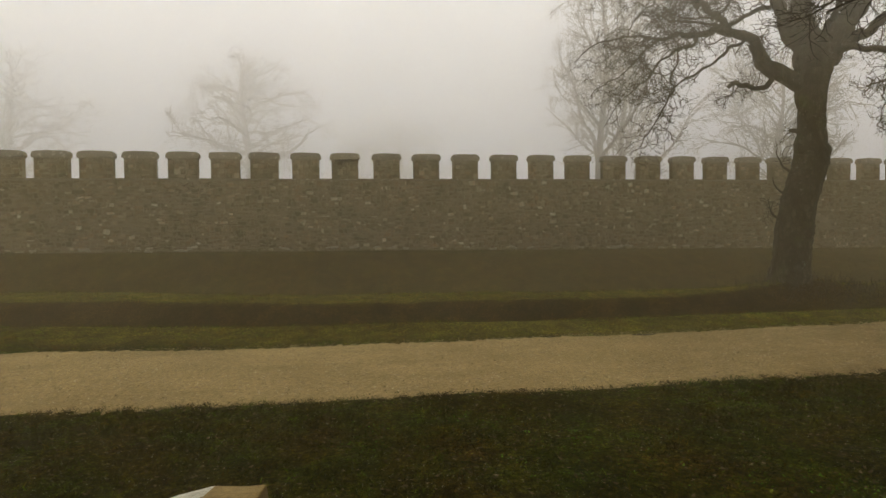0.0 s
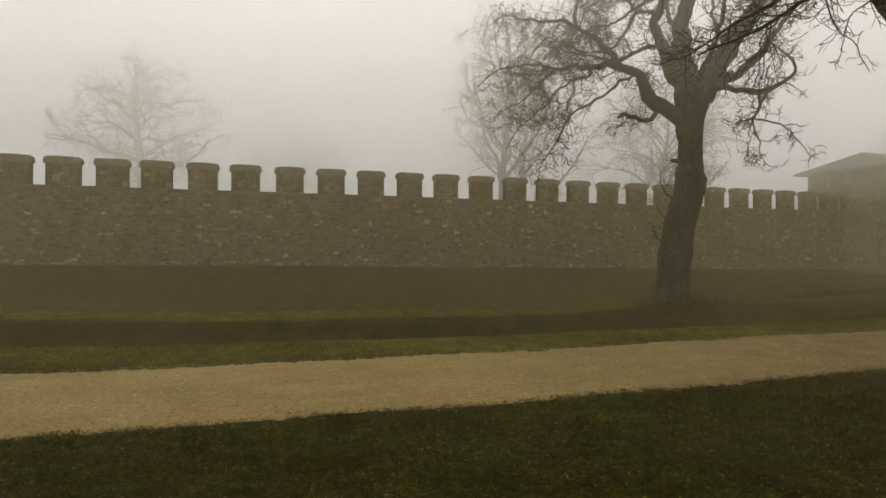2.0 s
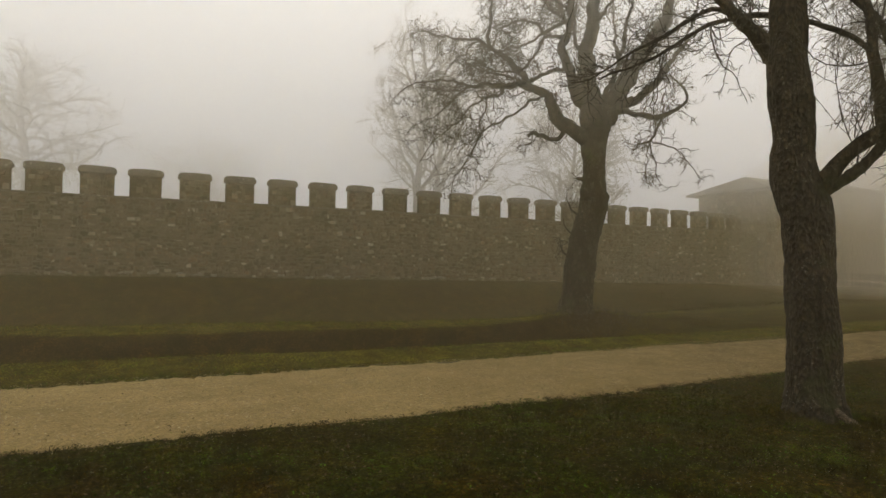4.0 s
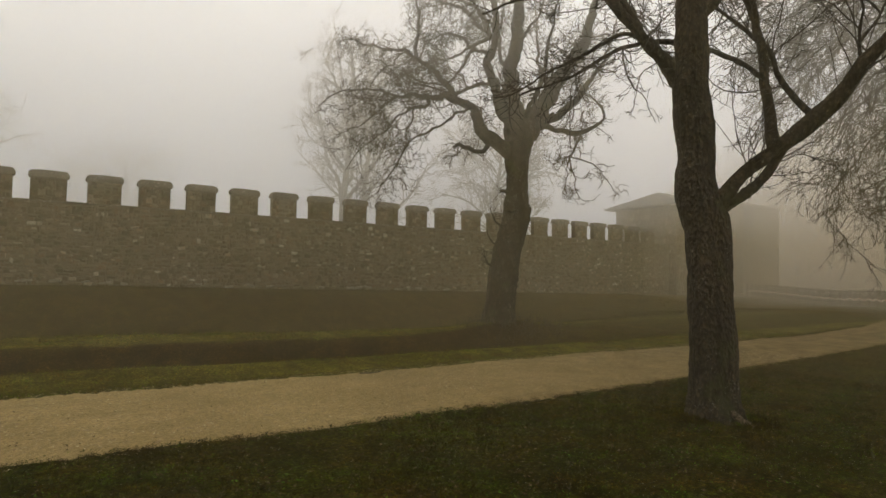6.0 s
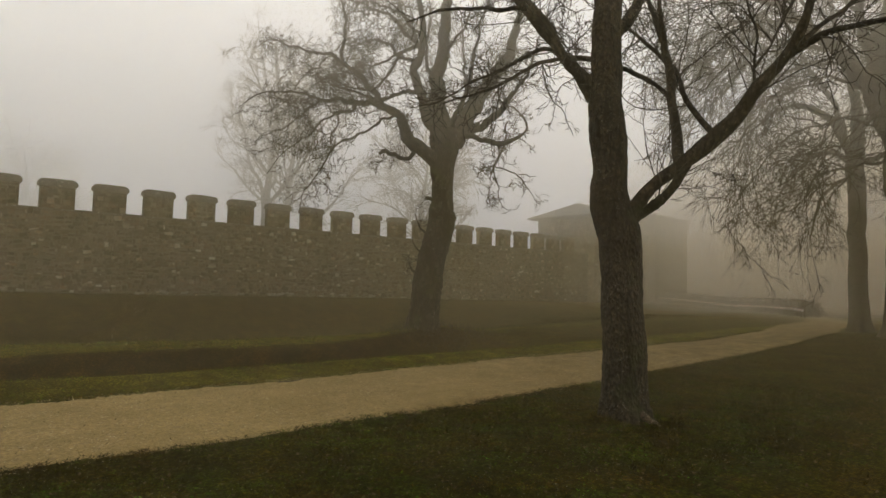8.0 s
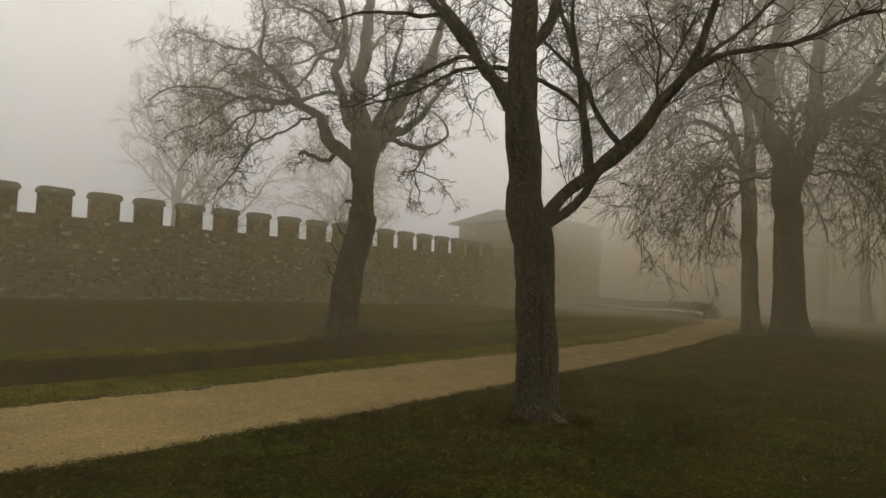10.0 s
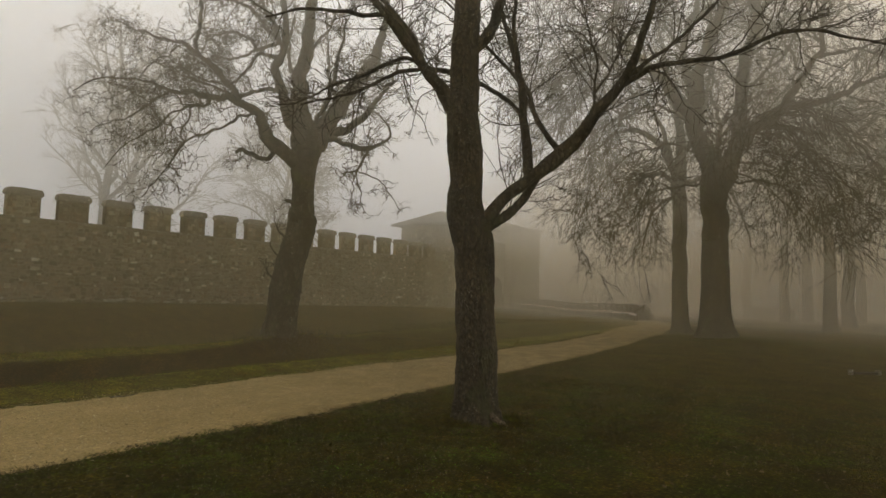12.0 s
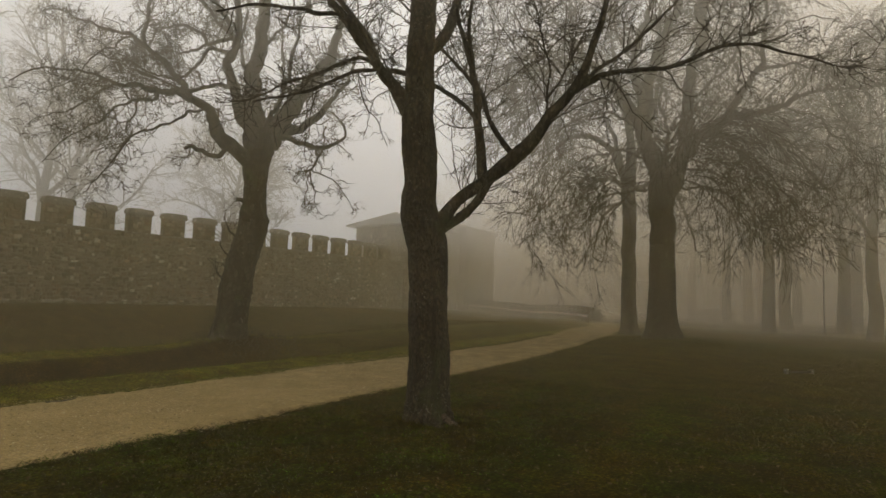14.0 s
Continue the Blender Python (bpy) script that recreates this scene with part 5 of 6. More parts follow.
def twigs(t, p, r, orders, rng):
    vs, fs, n = [], [], 0
    for k, s in enumerate(orders):
        p, r = sprout(p, r, s, rng)
        if not len(p):
            break
        v, f = tubes(p, r, 5 if k == 0 else 3, rng)
        vs.append(v)
        fs.append(f + n)
        n += len(v)
    return tagged(sheet("crown", np.vstack(vs), np.vstack(fs), TWIG, t, smooth=True), kind="stuff")


def order(per_m, start, angle, length, wiggle, lift, points, thick, thin=0.0025, up=0.0):
    return {"per_m": per_m, "start": start, "angle": angle, "length": length, "wiggle": wiggle, "lift": lift, "points": points, "thick": thick, "thin": thin, "up": up}


NEAR_ORDERS = [order(10.0, 0.12, 0.9, (0.3, 1.2), 0.24, 0.02, 10, 0.0095, 0.005, 0.15),
               order(8.0, 0.1, 0.85, (0.12, 0.55), 0.32, 0.03, 6, 0.0055, 0.004),
               order(7.0, 0.15, 0.8, (0.05, 0.2), 0.28, 0.02, 4, 0.004, 0.0032)]
OLD_ORDERS = [order(4.2, 0.15, 1.0, (0.5, 1.8), 0.42, 0.0, 14, 0.019, 0.008),
              order(5.6, 0.1, 1.0, (0.3, 1.1), 0.46, -0.03, 9, 0.0095, 0.0062),
              order(6.6, 0.12, 0.95, (0.12, 0.45), 0.46, 0.03, 5, 0.0068, 0.005)]
BEECH_ORDERS = [order(1.8, 0.2, 0.85, (1.2, 3.8), 0.2, -0.03, 13, 0.038, 0.012),
                order(3.0, 0.12, 0.75, (0.8, 2.8), 0.15, -0.15, 11, 0.0165, 0.0095),
                order(3.0, 0.12, 0.6, (0.4, 1.6), 0.16, -0.16, 8, 0.0105, 0.008),
                order(1.8, 0.15, 0.65, (0.2, 0.6), 0.2, -0.08, 4, 0.008, 0.0068)]
SLIM_ORDERS = [order(2.4, 0.25, 0.8, (1.0, 2.8), 0.24, -0.08, 11, 0.03, 0.014),
               order(3.6, 0.12, 0.8, (0.6, 1.8), 0.28, -0.16, 8, 0.017, 0.012),
               order(3.0, 0.12, 0.75, (0.3, 0.8), 0.28, -0.08, 5, 0.012, 0.0095)]

bare_tree("tree", 6.89, 3.78, 0.0, NEAR_LIMBS, NEAR_ORDERS, BARK_NEAR, "bare tree with dark scaly bark, one long side limb", 21, 0.34, 0.085, 64, 260, 0.006, (0.035, 0.022))
bare_tree("tree", 12.3, 14.35, -0.03, OLD_LIMBS, OLD_ORDERS, BARK_OLD, "gnarled old bare tree leaning over the ditch bank", 22, 0.3, 0.12, 40, 140, 0.01, (0.13, 0.07))
bare_tree("tree", 23.1, 4.9, 0.18, BEECH_LIMBS, BEECH_ORDERS, BARK_BEECH, "great bare beech with drooping boughs beside the path", 23, 0.3, 0.05, 32, 60, 0.02, (0.16, 0.06))
bare_tree("tree", 29.2, 6.7, 0.1, SLIM_LIMBS, SLIM_ORDERS, BARK_BEECH, "slim bare beech standing close behind a larger one", 147, 0.3, 0.05, 24, 60, 0.014, (0.12, 0.05))


def wild_limbs(rng, tall, radius, stems, spread, first, droop, thick, rise=(0.45, 1.15)):
    """Trunk and limbs of a tree that is not seen closely: the trunk divides into rising, bending limbs."""
    trunk, lean = [], rng.uniform(-0.04, 0.04, 2)
    for k in range(9):
        h = tall * 0.8 * k / 8
        bend = 0.35 * math.sin(k * 1.1 + lean[0] * 60) * k / 8
        trunk.append((lean[0] * h + bend, lean[1] * h + rng.normal(0, 0.08), h - 0.15, radius * (1.06 if k == 0 else 1 - 0.9 * (k / 8) ** 1.2)))
    out = [("trunk", trunk)]
    for k in range(stems):
        a = 2.4 * k + rng.uniform(-0.6, 0.6)
        u = first + (0.85 - first) * (k / stems) ** 0.9
        h, rr = tall * 0.8 * u, radius * (1 - 0.8 * u) * rng.uniform(0.8, 1.2) * thick
        ln = tall * (0.62 - 0.42 * u) * rng.uniform(0.8, 1.15) * spread / 6.0
        el = rng.uniform(*rise)
        pts, p, turn = [], np.array([lean[0] * h, lean[1] * h, h]), rng.uniform(-0.25, 0.25)
        for j in range(8):
            s = j / 7
            pts.append((*p, max(0.022, rr * (1 - 0.88 * s))))
            aa, ee = a + turn * j, el + 0.12 * math.sin(j * 1.7 + k) - droop * s * 1.3 + 0.25 * s
            p = p + ln / 7 * np.array([math.cos(aa) * math.cos(ee), math.sin(aa) * math.cos(ee), math.sin(ee)]) + rng.normal(0, 0.05, 3)
        out.append(("limb", pts))
    return out


FAR_ORDERS = [order(2.2, 0.15, 0.8, (1.2, 3.0), 0.17, 0.04, 8, 0.05, 0.018),
              order(3.0, 0.15, 0.75, (0.6, 1.6), 0.2, 0.0, 6, 0.02, 0.010),
              order(2.6, 0.2, 0.7, (0.3, 0.9), 0.22, 0.0, 4, 0.010, 0.007)]


WOOD_ORDERS = [order(1.3, 0.15, 0.8, (1.0, 2.8), 0.17, 0.04, 8, 0.04, 0.016),
               order(2.2, 0.15, 0.75, (0.6, 1.5), 0.2, 0.0, 6, 0.016, 0.010),
               order(1.6, 0.2, 0.7, (0.3, 0.9), 0.22, 0.0, 4, 0.010, 0.007)]
MIST_ORDERS = [order(1.5, 0.1, 0.8, (1.6, 4.4), 0.2, -0.02, 9, 0.07, 0.026),
               order(1.9, 0.15, 0.75, (0.9, 2.4), 0.25, -0.05, 6, 0.03, 0.017),
               order(1.8, 0.2, 0.7, (0.5, 1.2), 0.25, -0.03, 4, 0.017, 0.012)]


def far_tree(x, y, tall, radius, stems, spread, first, droop, seed, label, bark=None, thick=0.55, orders=None, rise=(0.45, 1.15)):
    return bare_tree("tree", x, y, level(x, y), wild_limbs(np.random.default_rng(seed), tall, radius, stems, spread, first, droop, thick, rise), orders or FAR_ORDERS, bark or BARK_OLD, label, seed + 100, 0.3, 0.03)


# behind the wall
far_tree(18.2, 39.2, 23.5, 0.32, 12, 5.2, 0.2, 0.0, 41, "slender bare tree behind the fort wall in fog")
far_tree(20.5, 40.3, 20.8, 0.28, 11, 4.8, 0.2, 0.0, 42, "slender bare tree behind the fort wall in fog")
far_tree(31.9, 38.5, 16.8, 0.33, 20, 5.4, 0.28, 0.4, 43, "bare tree behind the wall, very faint in fog", None, 0.4, MIST_ORDERS)
far_tree(-7.2, 54.5, 20.8, 0.5, 20, 4.8, 0.36, 0.5, 44, "wide bare tree almost lost in thick fog", None, 0.6, MIST_ORDERS, (0.15, 0.75))
far_tree(-27.0, 56.0, 19.6, 0.46, 19, 5.0, 0.34, 0.45, 45, "wide bare tree almost lost in thick fog", None, 0.6, MIST_ORDERS, (0.15, 0.75))
far_tree(6.6, 64.0, 16.0, 0.45, 22, 6.6, 0.25, 0.45, 46, "wide bare tree almost lost in thick fog", None, 0.4, MIST_ORDERS, (0.15, 0.75))
# the wood beyond the lawn
wood_a = far_tree(40.2, 1.4, 18.0, 0.36, 12, 6.5, 0.3, 0.5, 48, "bare woodland tree fading into the fog", BARK_BEECH, 0.4, WOOD_ORDERS)
wood_b = far_tree(42.2, -2.4, 17.0, 0.38, 12, 6.5, 0.32, 0.4, 49, "bare woodland tree fading into the fog", BARK_BEECH, 0.4, WOOD_ORDERS)
tagged(wood_a, group="woodland trees")
tagged(wood_b, group="woodland trees")
STANDS = ((37.2, -3.4, 1.0), (52.0, 4.7, 1.1), (56.2, 3.5, 1.2), (58.2, 0.1, 1.2), (46.5, 0.6, 1.1), (50.0, -3.5, 1.2), (44.0, -9.0, 1.3), (61.0, 8.5, 1.2),
          (66.0, 3.0, 1.4), (56.0, -7.0, 1.4), (36.5, -11.5, 1.2), (66.0, 13.0, 1.3), (49.0, 8.6, 1.1), (60.5, -4.0, 1.4), (70.0, 8.0, 1.5), (43.5, -5.0, 1.2), (63.0, 18.5, 1.3), (38.5, -8.0, 1.2))
for k, (x, y, s) in enumerate(STANDS):
    m = pose(x, y, level(x, y), 0, 0, 47 * k + 20) @ Matrix.Diagonal((s * 0.9, s * 0.9, s * (1.0 + 0.05 * (k % 3)), 1))
    copy_thing(wood_a if k % 2 else wood_b, m)

# ---- fence, pole, stones and litter ----
def fence():
    """The post-and-rail fence along the way to the gate, with barrier tape hung between its posts."""
    rng = np.random.default_rng(61)
    t = thing("fence", 41.0, 12.4, level(41.0, 12.4))
    base = np.array([41.0, 12.4, level(41.0, 12.4)])
    line = glide([(41.0, 12.4), (44.5, 14.6), (48.2, 17.8), (51.0, 21.6), (52.4, 25.6), (52.6, 28.2)], 4)
    posts = [np.array([a, b, level(a, b)]) for a, b in line]
    for p in posts:
        bm = bmesh.new()
        q = p - base
        block(bm, q[0] - 0.06, q[0] + 0.06, q[1] - 0.06, q[1] + 0.06, q[2] - 0.3, q[2] + 1.1, 0.012)
        part("post", bm, WOOD, t)
    for a, b in zip(posts[:-1], posts[1:]):
        for h in (0.55, 1.02):
            pa, pb = a - base + np.array([0, 0, h]), b - base + np.array([0, 0, h + rng.uniform(-0.02, 0.02)])
            v, f = tubes(np.array([[pa, (pa + pb) / 2, pb]]), np.full((1, 3), 0.045), 8, rng)
            sheet("rail", v, f, WOOD, t, smooth=True)
        # tape: short red and white lengths that sag between the posts
        pa, pb = a - base, b - base
        for c, mat in ((0, TAPE_WHITE), (1, TAPE_RED)):
            bm = bmesh.new()
            for k in range(10):
                if (k % 5 == 4) != (c == 1):
                    continue
                side = (pb - pa) / np.linalg.norm(pb - pa)
                out = np.array([-side[1], side[0], 0]) * 0.07
                cor = []
                for s, hh in ((k / 10, 0.0), ((k + 1) / 10, 0.0), ((k + 1) / 10, 0.13), (k / 10, 0.13)):
                    cor.append(bm.verts.new(pa + (pb - pa) * s + out + np.array([0, 0, 0.5 + hh - 0.6 * s * (1 - s)])))
                bm.faces.new(cor)
            part("tape", bm, mat, t)
    return tagged(t, "dark wooden rail fence hung with red-white barrier tape", "fence")


fence()


def field_hedge():
    """A low leafless hedge of bent stems behind the fence."""
    rng = np.random.default_rng(64)
    line = glide([(43.2, 12.9), (45.8, 14.4), (49.2, 17.4), (52.2, 21.4), (53.5, 25.4), (53.7, 28.0)], 10)
    n = 5200
    at = line[rng.integers(0, len(line), n)] + rng.normal(0, 0.28, (n, 2))
    p = np.stack([at[:, 0], at[:, 1], height(at[:, 0], at[:, 1])], 1)
    way = rng.normal(0, 0.35, (n, 3)) + np.array([0, 0, 1.0])
    tall = rng.uniform(0.5, 1.25, n)[:, None]
    pts = [p]
    for _ in range(4):
        way = way + rng.normal(0, 0.3, (n, 3))
        way /= np.linalg.norm(way, axis=1)[:, None]
        pts.append(pts[-1] + way * tall / 4)
    v, f = tubes(np.stack(pts, 1), np.tile(np.linspace(0.02, 0.012, 5), (n, 1)), 3, rng)
    return tagged(sheet("hedge", v, f, TWIG), "low dark leafless hedge behind the rail fence", "hedge", kind="stuff")


field_hedge()


def pole(x, y, tall):
    t = thing("pole", x, y, level(x, y))
    rng = np.random.default_rng(62)
    v, f = tubes(np.array([[(0, 0, -0.2), (0, 0, 1.0), (0.01, 0, tall)]]), np.array([[0.042, 0.036, 0.028]]), 12, rng)
    sheet("shaft", v, f, GREY_STEEL, t, smooth=True)
    bm = bmesh.new()
    bmesh.ops.create_cone(bm, cap_ends=True, segments=12, radius1=0.06, radius2=0.03, depth=0.12, matrix=Matrix.Translation((0.01, 0, tall + 0.05)))
    part("cap", bm, IRON, t)
    return tagged(t, "slender grey metal pole at the edge of the wood", "pole")


pole(38.3, -1.3, 4.7)


def slab_stone():
    """The pale block of stone in the grass before the camera: a sloping white side and a broken ochre end."""
    rng = random.Random(7)
    bm = bmesh.new()
    rows = [(-0.70, 0.06, 0.12), (-0.46, 0.155, 0.20), (-0.2, 0.215, 0.25), (-0.02, 0.25, 0.27), (0.16, 0.255, 0.27), (0.30, 0.265, 0.25)]
    rings = []
    for x, top, half in rows:
        prof = [(-half, -0.2), (half, -0.2), (half, top * 0.5), (half * 0.8, top), (0.05, top + 0.012), (-half * 0.75, top - 0.03), (-half, top * 0.4)]
        rings.append([bm.verts.new((x + rng.uniform(-0.02, 0.02), y + rng.uniform(-0.015, 0.015), z + rng.uniform(-0.008, 0.008))) for y, z in prof])
    for a, b in zip(rings[:-1], rings[1:]):
        for k in range(7):
            bm.faces.new((a[k], b[k], b[(k + 1) % 7], a[(k + 1) % 7]))
    bm.faces.new(rings[0])
    bm.faces.new(rings[-1][::-1])
    bmesh.ops.bevel(bm, geom=bm.edges[:], offset=0.008, segments=1, affect="EDGES")
    ob = part("stone_block", bm, PALE_STONE)
    ob.data.materials.append(OCHRE_STONE)
    for f in ob.data.polygons:
        f.material_index = 1 if f.center.x > -0.05 + 0.25 * f.center.y else 0
    ob.matrix_world = pose(-0.76, 3.48, level(-0.76, 3.48) - 0.10, 0, 0, -8)
    return tagged(ob, "rough block of white and ochre stone lying in turf", "stone block")


slab_stone()


def low_bench(x, y, turn):
    """A dark plank on two short pale stone blocks, far off on the lawn."""
    t = thing("bench", x, y, level(x, y), turn)
    for sx in (-0.36, 0.36):
        bm = bmesh.new()
        block(bm, sx - 0.04, sx + 0.04, -0.05, 0.05, -0.05, 0.12, 0.02, 0.01)
        part("support", bm, CAPSTONE, t, "grey stone support")
    bm = bmesh.new()
    block(bm, -0.31, 0.31, -0.05, 0.05, 0.02, 0.07, 0.01)
    part("plank", bm, WET_WOOD, t)
    return tagged(t, "low dark plank between two grey stones on grass", "bench")


low_bench(17.1, -0.15, -45)


def low_hedge():
    rng = np.random.default_rng(66)
    n = 2600
    c = np.stack([rng.uniform(-1.6, 1.6, n), rng.uniform(-0.5, 0.5, n), rng.uniform(0, 0.95, n)], 1)
    a = rng.normal(0, 0.09, (n, 3, 3))
    v = (c[:, None] + a).reshape(-1, 3)
    t = sheet("hedge", v, np.arange(3 * n).reshape(-1, 3), LITTER)
    t.matrix_world = pose(59.5, 6.3, level(59.5, 6.3), 0, 0, 80)
    return tagged(t, "low brown leafless hedge at the wood's edge", "hedge")


low_hedge()


def fallen_stick(x, y, turn, long):
    rng = np.random.default_rng(67)
    p = np.array([(-long / 2, 0, 0.02), (-long / 4, 0.02, 0.022), (0, 0.0, 0.018), (long / 4, -0.03, 0.03), (long / 2, 0.01, 0.035)])
    v, f = tubes(p[None], np.array([[0.013, 0.012, 0.011, 0.009, 0.006]]), 8, rng)
    ob = sheet("stick", v, f, TWIG, smooth=True)
    ob.matrix_world = pose(x, y, level(x, y) + 0.012, 0, 0, turn)
    return tagged(ob, "thin dark fallen stick lying on gravel", "stick")


fallen_stick(4.68, 8.45, -14, 0.36)


def sprouts(x, y, seed):
    """A low tangle of shoots and dead stems round the foot of the old tree."""
    rng = np.random.default_rng(seed)
    n = 260
    a, d = rng.uniform(0, 2 * np.pi, n), np.abs(rng.normal(0, 0.55, n)) + 0.45
    px, py = x + 0.35 + np.cos(a) * d * 1.5, y - 0.1 + np.sin(a) * d * 0.8
    at = np.stack([px, py, height(px, py) - 0.02], 1)
    way = rng.normal(0, 0.5, (n, 3)) + np.array([0, 0, 1])
    ln = rng.uniform(0.12, 0.42, n)[:, None]
    pts, way_ = [at], way / np.linalg.norm(way, axis=1)[:, None]
    for _ in range(4):
        way_ = way_ + rng.normal(0, 0.3, (n, 3))
        way_ /= np.linalg.norm(way_, axis=1)[:, None]
        pts.append(pts[-1] + way_ * ln / 4)
    v, f = tubes(np.stack(pts, 1), np.tile(np.linspace(0.008, 0.004, 5), (n, 1)), 3, rng)
    return tagged(sheet("undergrowth", v, f, TWIG), "tangle of dead stems round the old tree's foot", "undergrowth", kind="stuff")


sprouts(12.3, 14.35, 68)
sprouts(12.9, 14.1, 69)


# ---- grass, litter, pebbles ----
def blades(name, x, y, tall, wide, mat, label, seed, lean=0.5):
    rng = np.random.default_rng(seed)
    n = len(x)
    z = height(x, y) - 0.006
    a = rng.uniform(0, 2 * np.pi, n)
    h = tall * rng.uniform(0.5, 1.25, n)
    tilt = rng.normal(0, lean, (n, 2)) * h[:, None]
    wx, wy = np.cos(a) * wide / 2, np.sin(a) * wide / 2
    b0 = np.stack([x - wx, y - wy, z], 1)
    b1 = np.stack([x + wx, y + wy, z], 1)
    tip = np.stack([x + tilt[:, 0], y + tilt[:, 1], z + h], 1)
    v = np.stack([b0, b1, tip], 1).reshape(-1, 3)
    ob = sheet(name, v, np.arange(3 * n).reshape(-1, 3), mat)
    return tagged(ob, label, "grass", kind="stuff")


def scatter(seed, n, x0, x1, y0, y1, clump, keep):
    rng = np.random.default_rng(seed)
    x, y = rng.uniform(x0, x1, n), rng.uniform(y0, y1, n)
    patch = wave(x, y, clump, seed) * 0.5 + 0.5 + 0.35 * wave(x, y, clump * 3.7, seed + 1)
    ok = (rng.random(n) < np.clip(patch, 0.12, 1)) & keep(x, y)
    return x[ok], y[ok]


def lawn(x, y):
    return off_path(x, y) > 1.42


x, y = scatter(71, 230000, -4.5, 11.5, 2.2, 6.6, 2.3, lawn)
blades("grass", x, y, 0.032, 0.010, GRASS, "short dark green turf blades", 71, 1.3)
x, y = scatter(72, 60000, 4.0, 24.0, -4.0, 6.5, 1.3, lambda a, b: lawn(a, b) & (a + 0.9 * b > 7.5))
blades("grass", x, y, 0.04, 0.013, GRASS, "short dark green turf blades", 72, 1.3)
x, y = scatter(73, 90000, -9.0, 20.0, 8.2, 13.0, 1.9, lambda a, b: lawn(a, b) & (across(a, b) < 10.65))
blades("grass", x, y, 0.05, 0.012, LIT_STRAW, "yellow-green winter grass behind the path", 73, 1.0)
x, y = scatter(74, 60000, -14.0, 16.0, 13.4, 22.0, 1.5, lambda a, b: np.abs(across(a, b) - 16.4) < 1.35)
blades("grass", x, y, 0.07, 0.018, LIT_STRAW, "yellow-green grass along the ditch bank", 74, 1.0)
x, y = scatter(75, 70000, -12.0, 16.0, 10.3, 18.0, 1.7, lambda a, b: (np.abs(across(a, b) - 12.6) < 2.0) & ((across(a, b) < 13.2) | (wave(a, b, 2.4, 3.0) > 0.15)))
blades("grass", x, y, 0.07, 0.016, SHADED_ROUGH, "rough grass in the ditch, shade in its colour", 75, 1.0)
x, y = scatter(76, 70000, -16.0, 36.0, 15.5, 28.8, 1.1, lambda a, b: across(a, b) > 18)
blades("grass", x, y, 0.09, 0.024, SHADED_ROUGH, "rough grass on the slope below the wall, shade in its colour", 76, 1.0)


def edge_tufts():
    rng = np.random.default_rng(77)
    x, y = rng.uniform(-6, 26, 420000), rng.uniform(5.0, 10.6, 420000)
    wide = 1.58 - 0.3 * step(6, 17, x)
    edge = off_path(x, y) - wide - 0.05 * wave(x, y, 5.0, 3) - rng.normal(0, 0.07, len(x))
    ok = (edge < 0.16) & (edge > -0.2 * rng.random(len(x)) ** 2.2)
    return x[ok], y[ok]


x, y = edge_tufts()
blades("grass", x, y, 0.024, 0.010, GRASS, "ragged grass fringe along the gravel path", 77, 1.5)


rng_foot = np.random.default_rng(78)
a, d = rng_foot.uniform(0, 2 * np.pi, 2600), 0.3 + np.abs(rng_foot.normal(0, 0.16, 2600))
blades("grass", 6.78 + np.cos(a) * d, 3.74 + np.sin(a) * d, 0.062, 0.010, GRASS, "longer grass tufts round the tree's foot", 78, 0.8)


def flecks(name, n, x0, x1, y0, y1, size, mat, keep, label, category, seed, lift):
    """Small flat scraps that lie on the ground: leaves or grit."""
    rng = np.random.default_rng(seed)
    x, y = rng.uniform(x0, x1, n), rng.uniform(y0, y1, n)
    ok = keep(x, y)
    x, y = x[ok], y[ok]
    n = len(x)
    s = size * rng.uniform(0.5, 1.4, n)
    a = rng.uniform(0, 2 * np.pi, n)
    c = np.stack([x, y, height(x, y) + lift], 1)
    u = np.stack([np.cos(a), np.sin(a), rng.normal(0, 0.25, n)], 1) * s[:, None]
    w = np.stack([-np.sin(a), np.cos(a), rng.normal(0, 0.25, n)], 1) * s[:, None] * 0.6
    bend = np.array([0, 0, 1]) * (s * 0.35)[:, None]
    v = np.stack([c - u + bend, c - w, c + u + bend * 0.6, c + w], 1).reshape(-1, 3)
    ob = sheet(name, v, np.arange(4 * n).reshape(-1, 4), mat)
    return tagged(ob, label, category, kind="stuff")


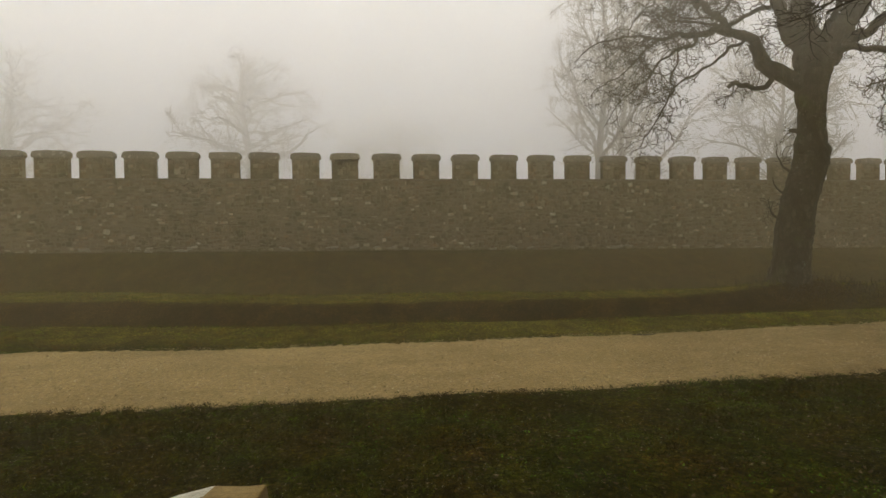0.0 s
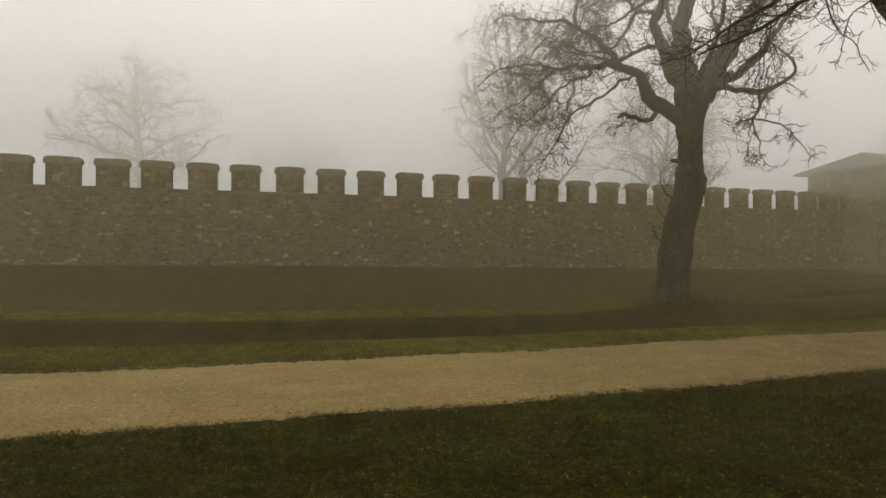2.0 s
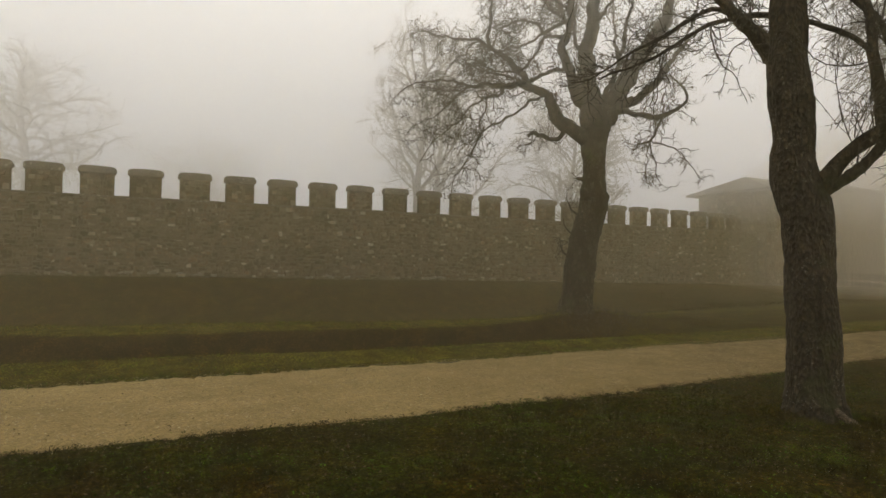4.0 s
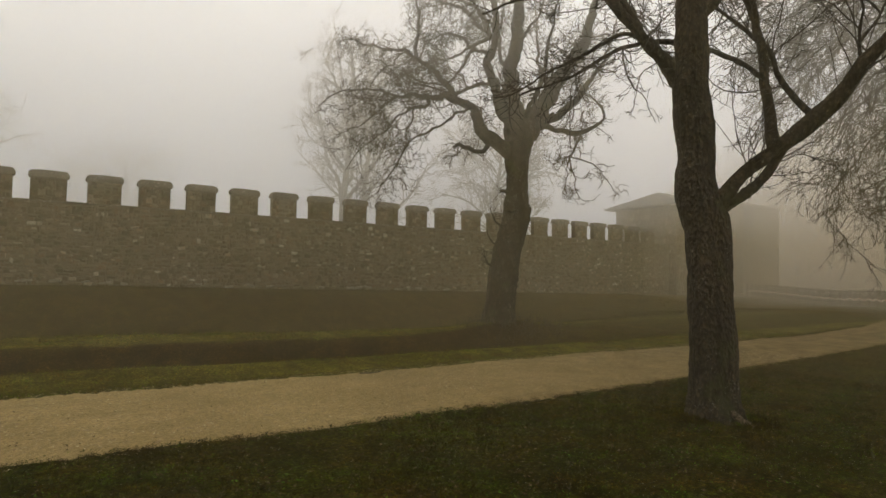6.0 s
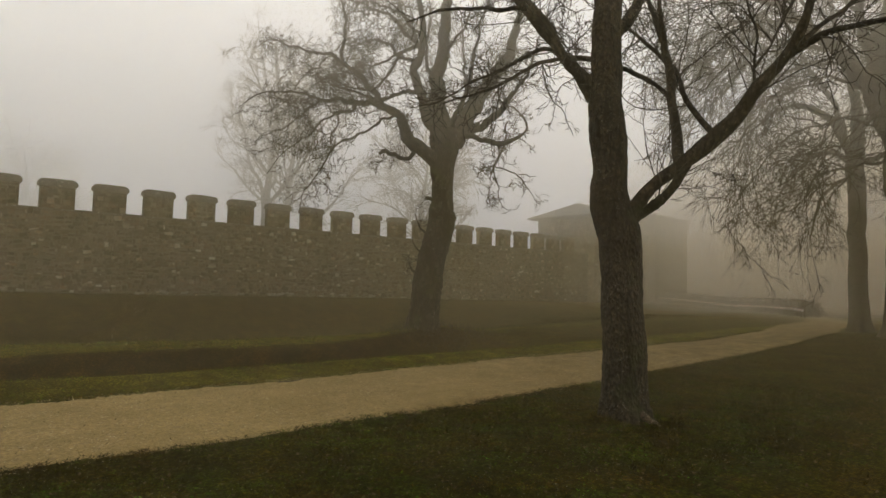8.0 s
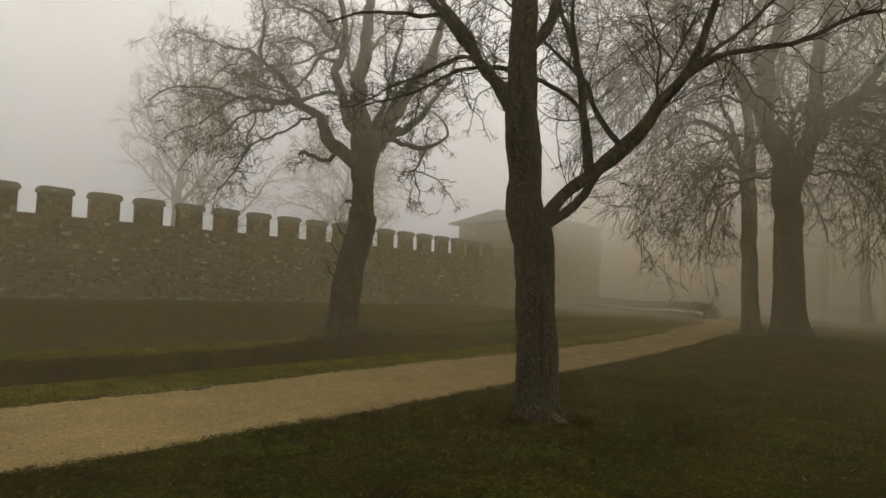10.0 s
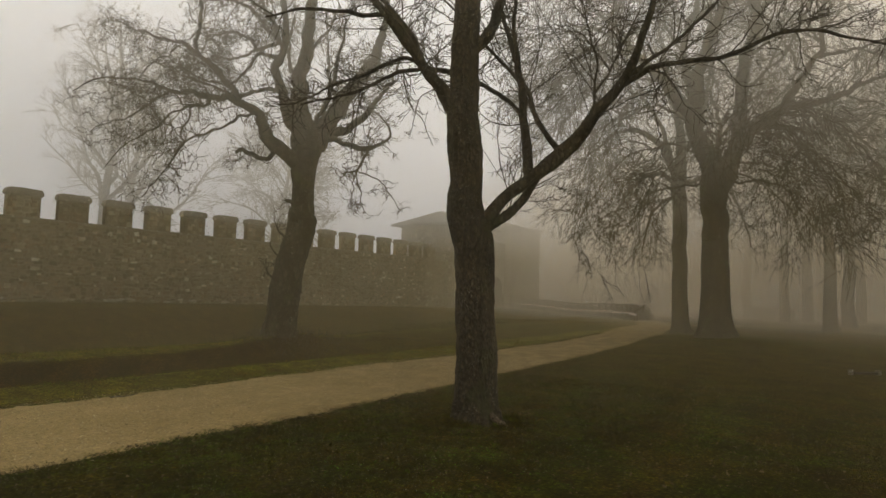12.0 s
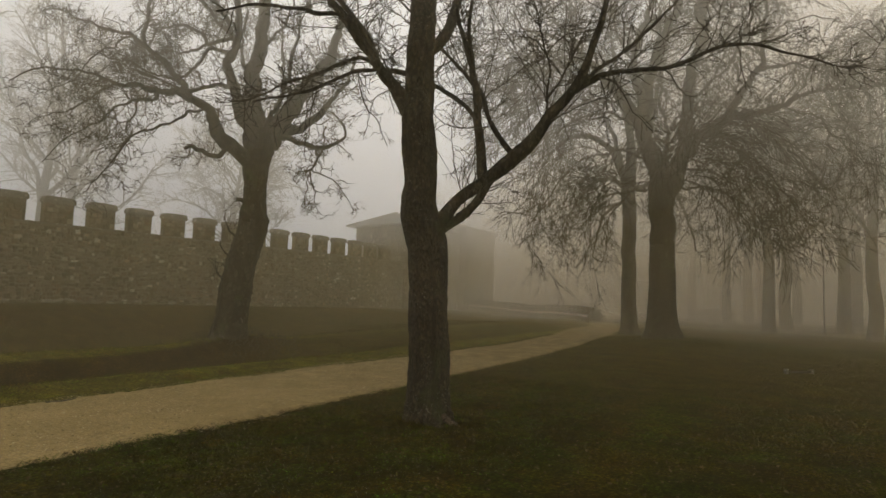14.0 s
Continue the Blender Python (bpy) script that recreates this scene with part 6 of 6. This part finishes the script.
flecks("leaf_litter", 16000, -4.5, 22, -5, 6.0, 0.018, LITTER, lawn, "brown fallen leaves scattered over the turf", "leaves", 81, 0.015)
flecks("pale_scraps", 22000, -4.5, 14, 2.2, 6.2, 0.0055, PALE_SCRAP, lambda a, b: lawn(a, b) & (wave(a, b, 2.1, 5.0) + 0.5 * wave(a, b, 7.0, 3.0) > -0.35), "pale dry scraps caught in the turf", "litter", 84, 0.03)
flecks("clover", 16000, -4.5, 14, 2.2, 6.0, 0.012, CLOVER, lambda a, b: lawn(a, b) & (wave(a, b, 1.6, 8.0) > 0.22), "small green clover patches in the turf", "clover", 85, 0.028)
flecks("leaf_litter", 1300, -6, 14, 5.6, 9.2, 0.014, LITTER, lambda a, b: ~lawn(a, b), "few brown leaf scraps on gravel", "leaves", 82, 0.045)
flecks("pebbles", 34000, -6, 14, 5.6, 9.2, 0.011, PEBBLE, lambda a, b: off_path(a, b) < 1.45, "loose pebbles on the gravel path", "gravel", 83, 0.042)
flecks("pebbles", 26000, -6, 16, 5.2, 9.8, 0.008, PEBBLE, lambda a, b: np.abs(off_path(a, b) - 1.6 + 0.3 * step(6, 17, a)) < 0.13, "grit spilled along the edges of the path", "gravel", 86, 0.012)

# ---- the stones of the wall ----
def wall_stones():
    rng = np.random.default_rng(91)
    left = courses(-17.0, -2.0, 0.35, SILL - 0.07, rng)
    mid = courses(-1.99, 2.2, 0.55, SILL - 0.07, rng)
    right = courses(2.21, WALL_TO, 0.2, SILL - 0.07, rng)
    rest = np.vstack([left, right, mid[300:]])
    v, f = lumps(rest, rng)
    v[:, 1] += WALL_Y
    tagged(sheet("rubble", v, f, RUBBLE, WALL), kind="stuff")
    # paler, longer stones that lie along the foot of the wall
    foot = np.array([(x, level(x, WALL_Y) + 0.1 + rng.uniform(-0.05, 0.12), rng.uniform(0.2, 0.5), rng.uniform(0.07, 0.14)) for x in rng.uniform(-16, 30, 36)])
    v, f = lumps(foot, rng, 0.05)
    v[:, 1] += WALL_Y - 0.02
    tagged(sheet("foot_stones", v, f, GREY_STONE, WALL, ), kind="stuff")
    shapes = []
    for _ in range(12):
        v, f = lumps(np.array([(0.0, 0.0, 0.30, 0.14)]), rng)
        me = bpy.data.meshes.new("stone")
        me.from_pydata(v.tolist(), [], f.tolist())
        me.materials.append(STONE)
        shapes.append(me)
    for x, z, w, h in mid[:300]:
        ob = new("stone", shapes[int(rng.integers(12))])
        ob.parent = WALL
        ob.location = (x, WALL_Y, z)
        ob.scale = (w / 0.30, 1.0, h / 0.14)


wall_stones()
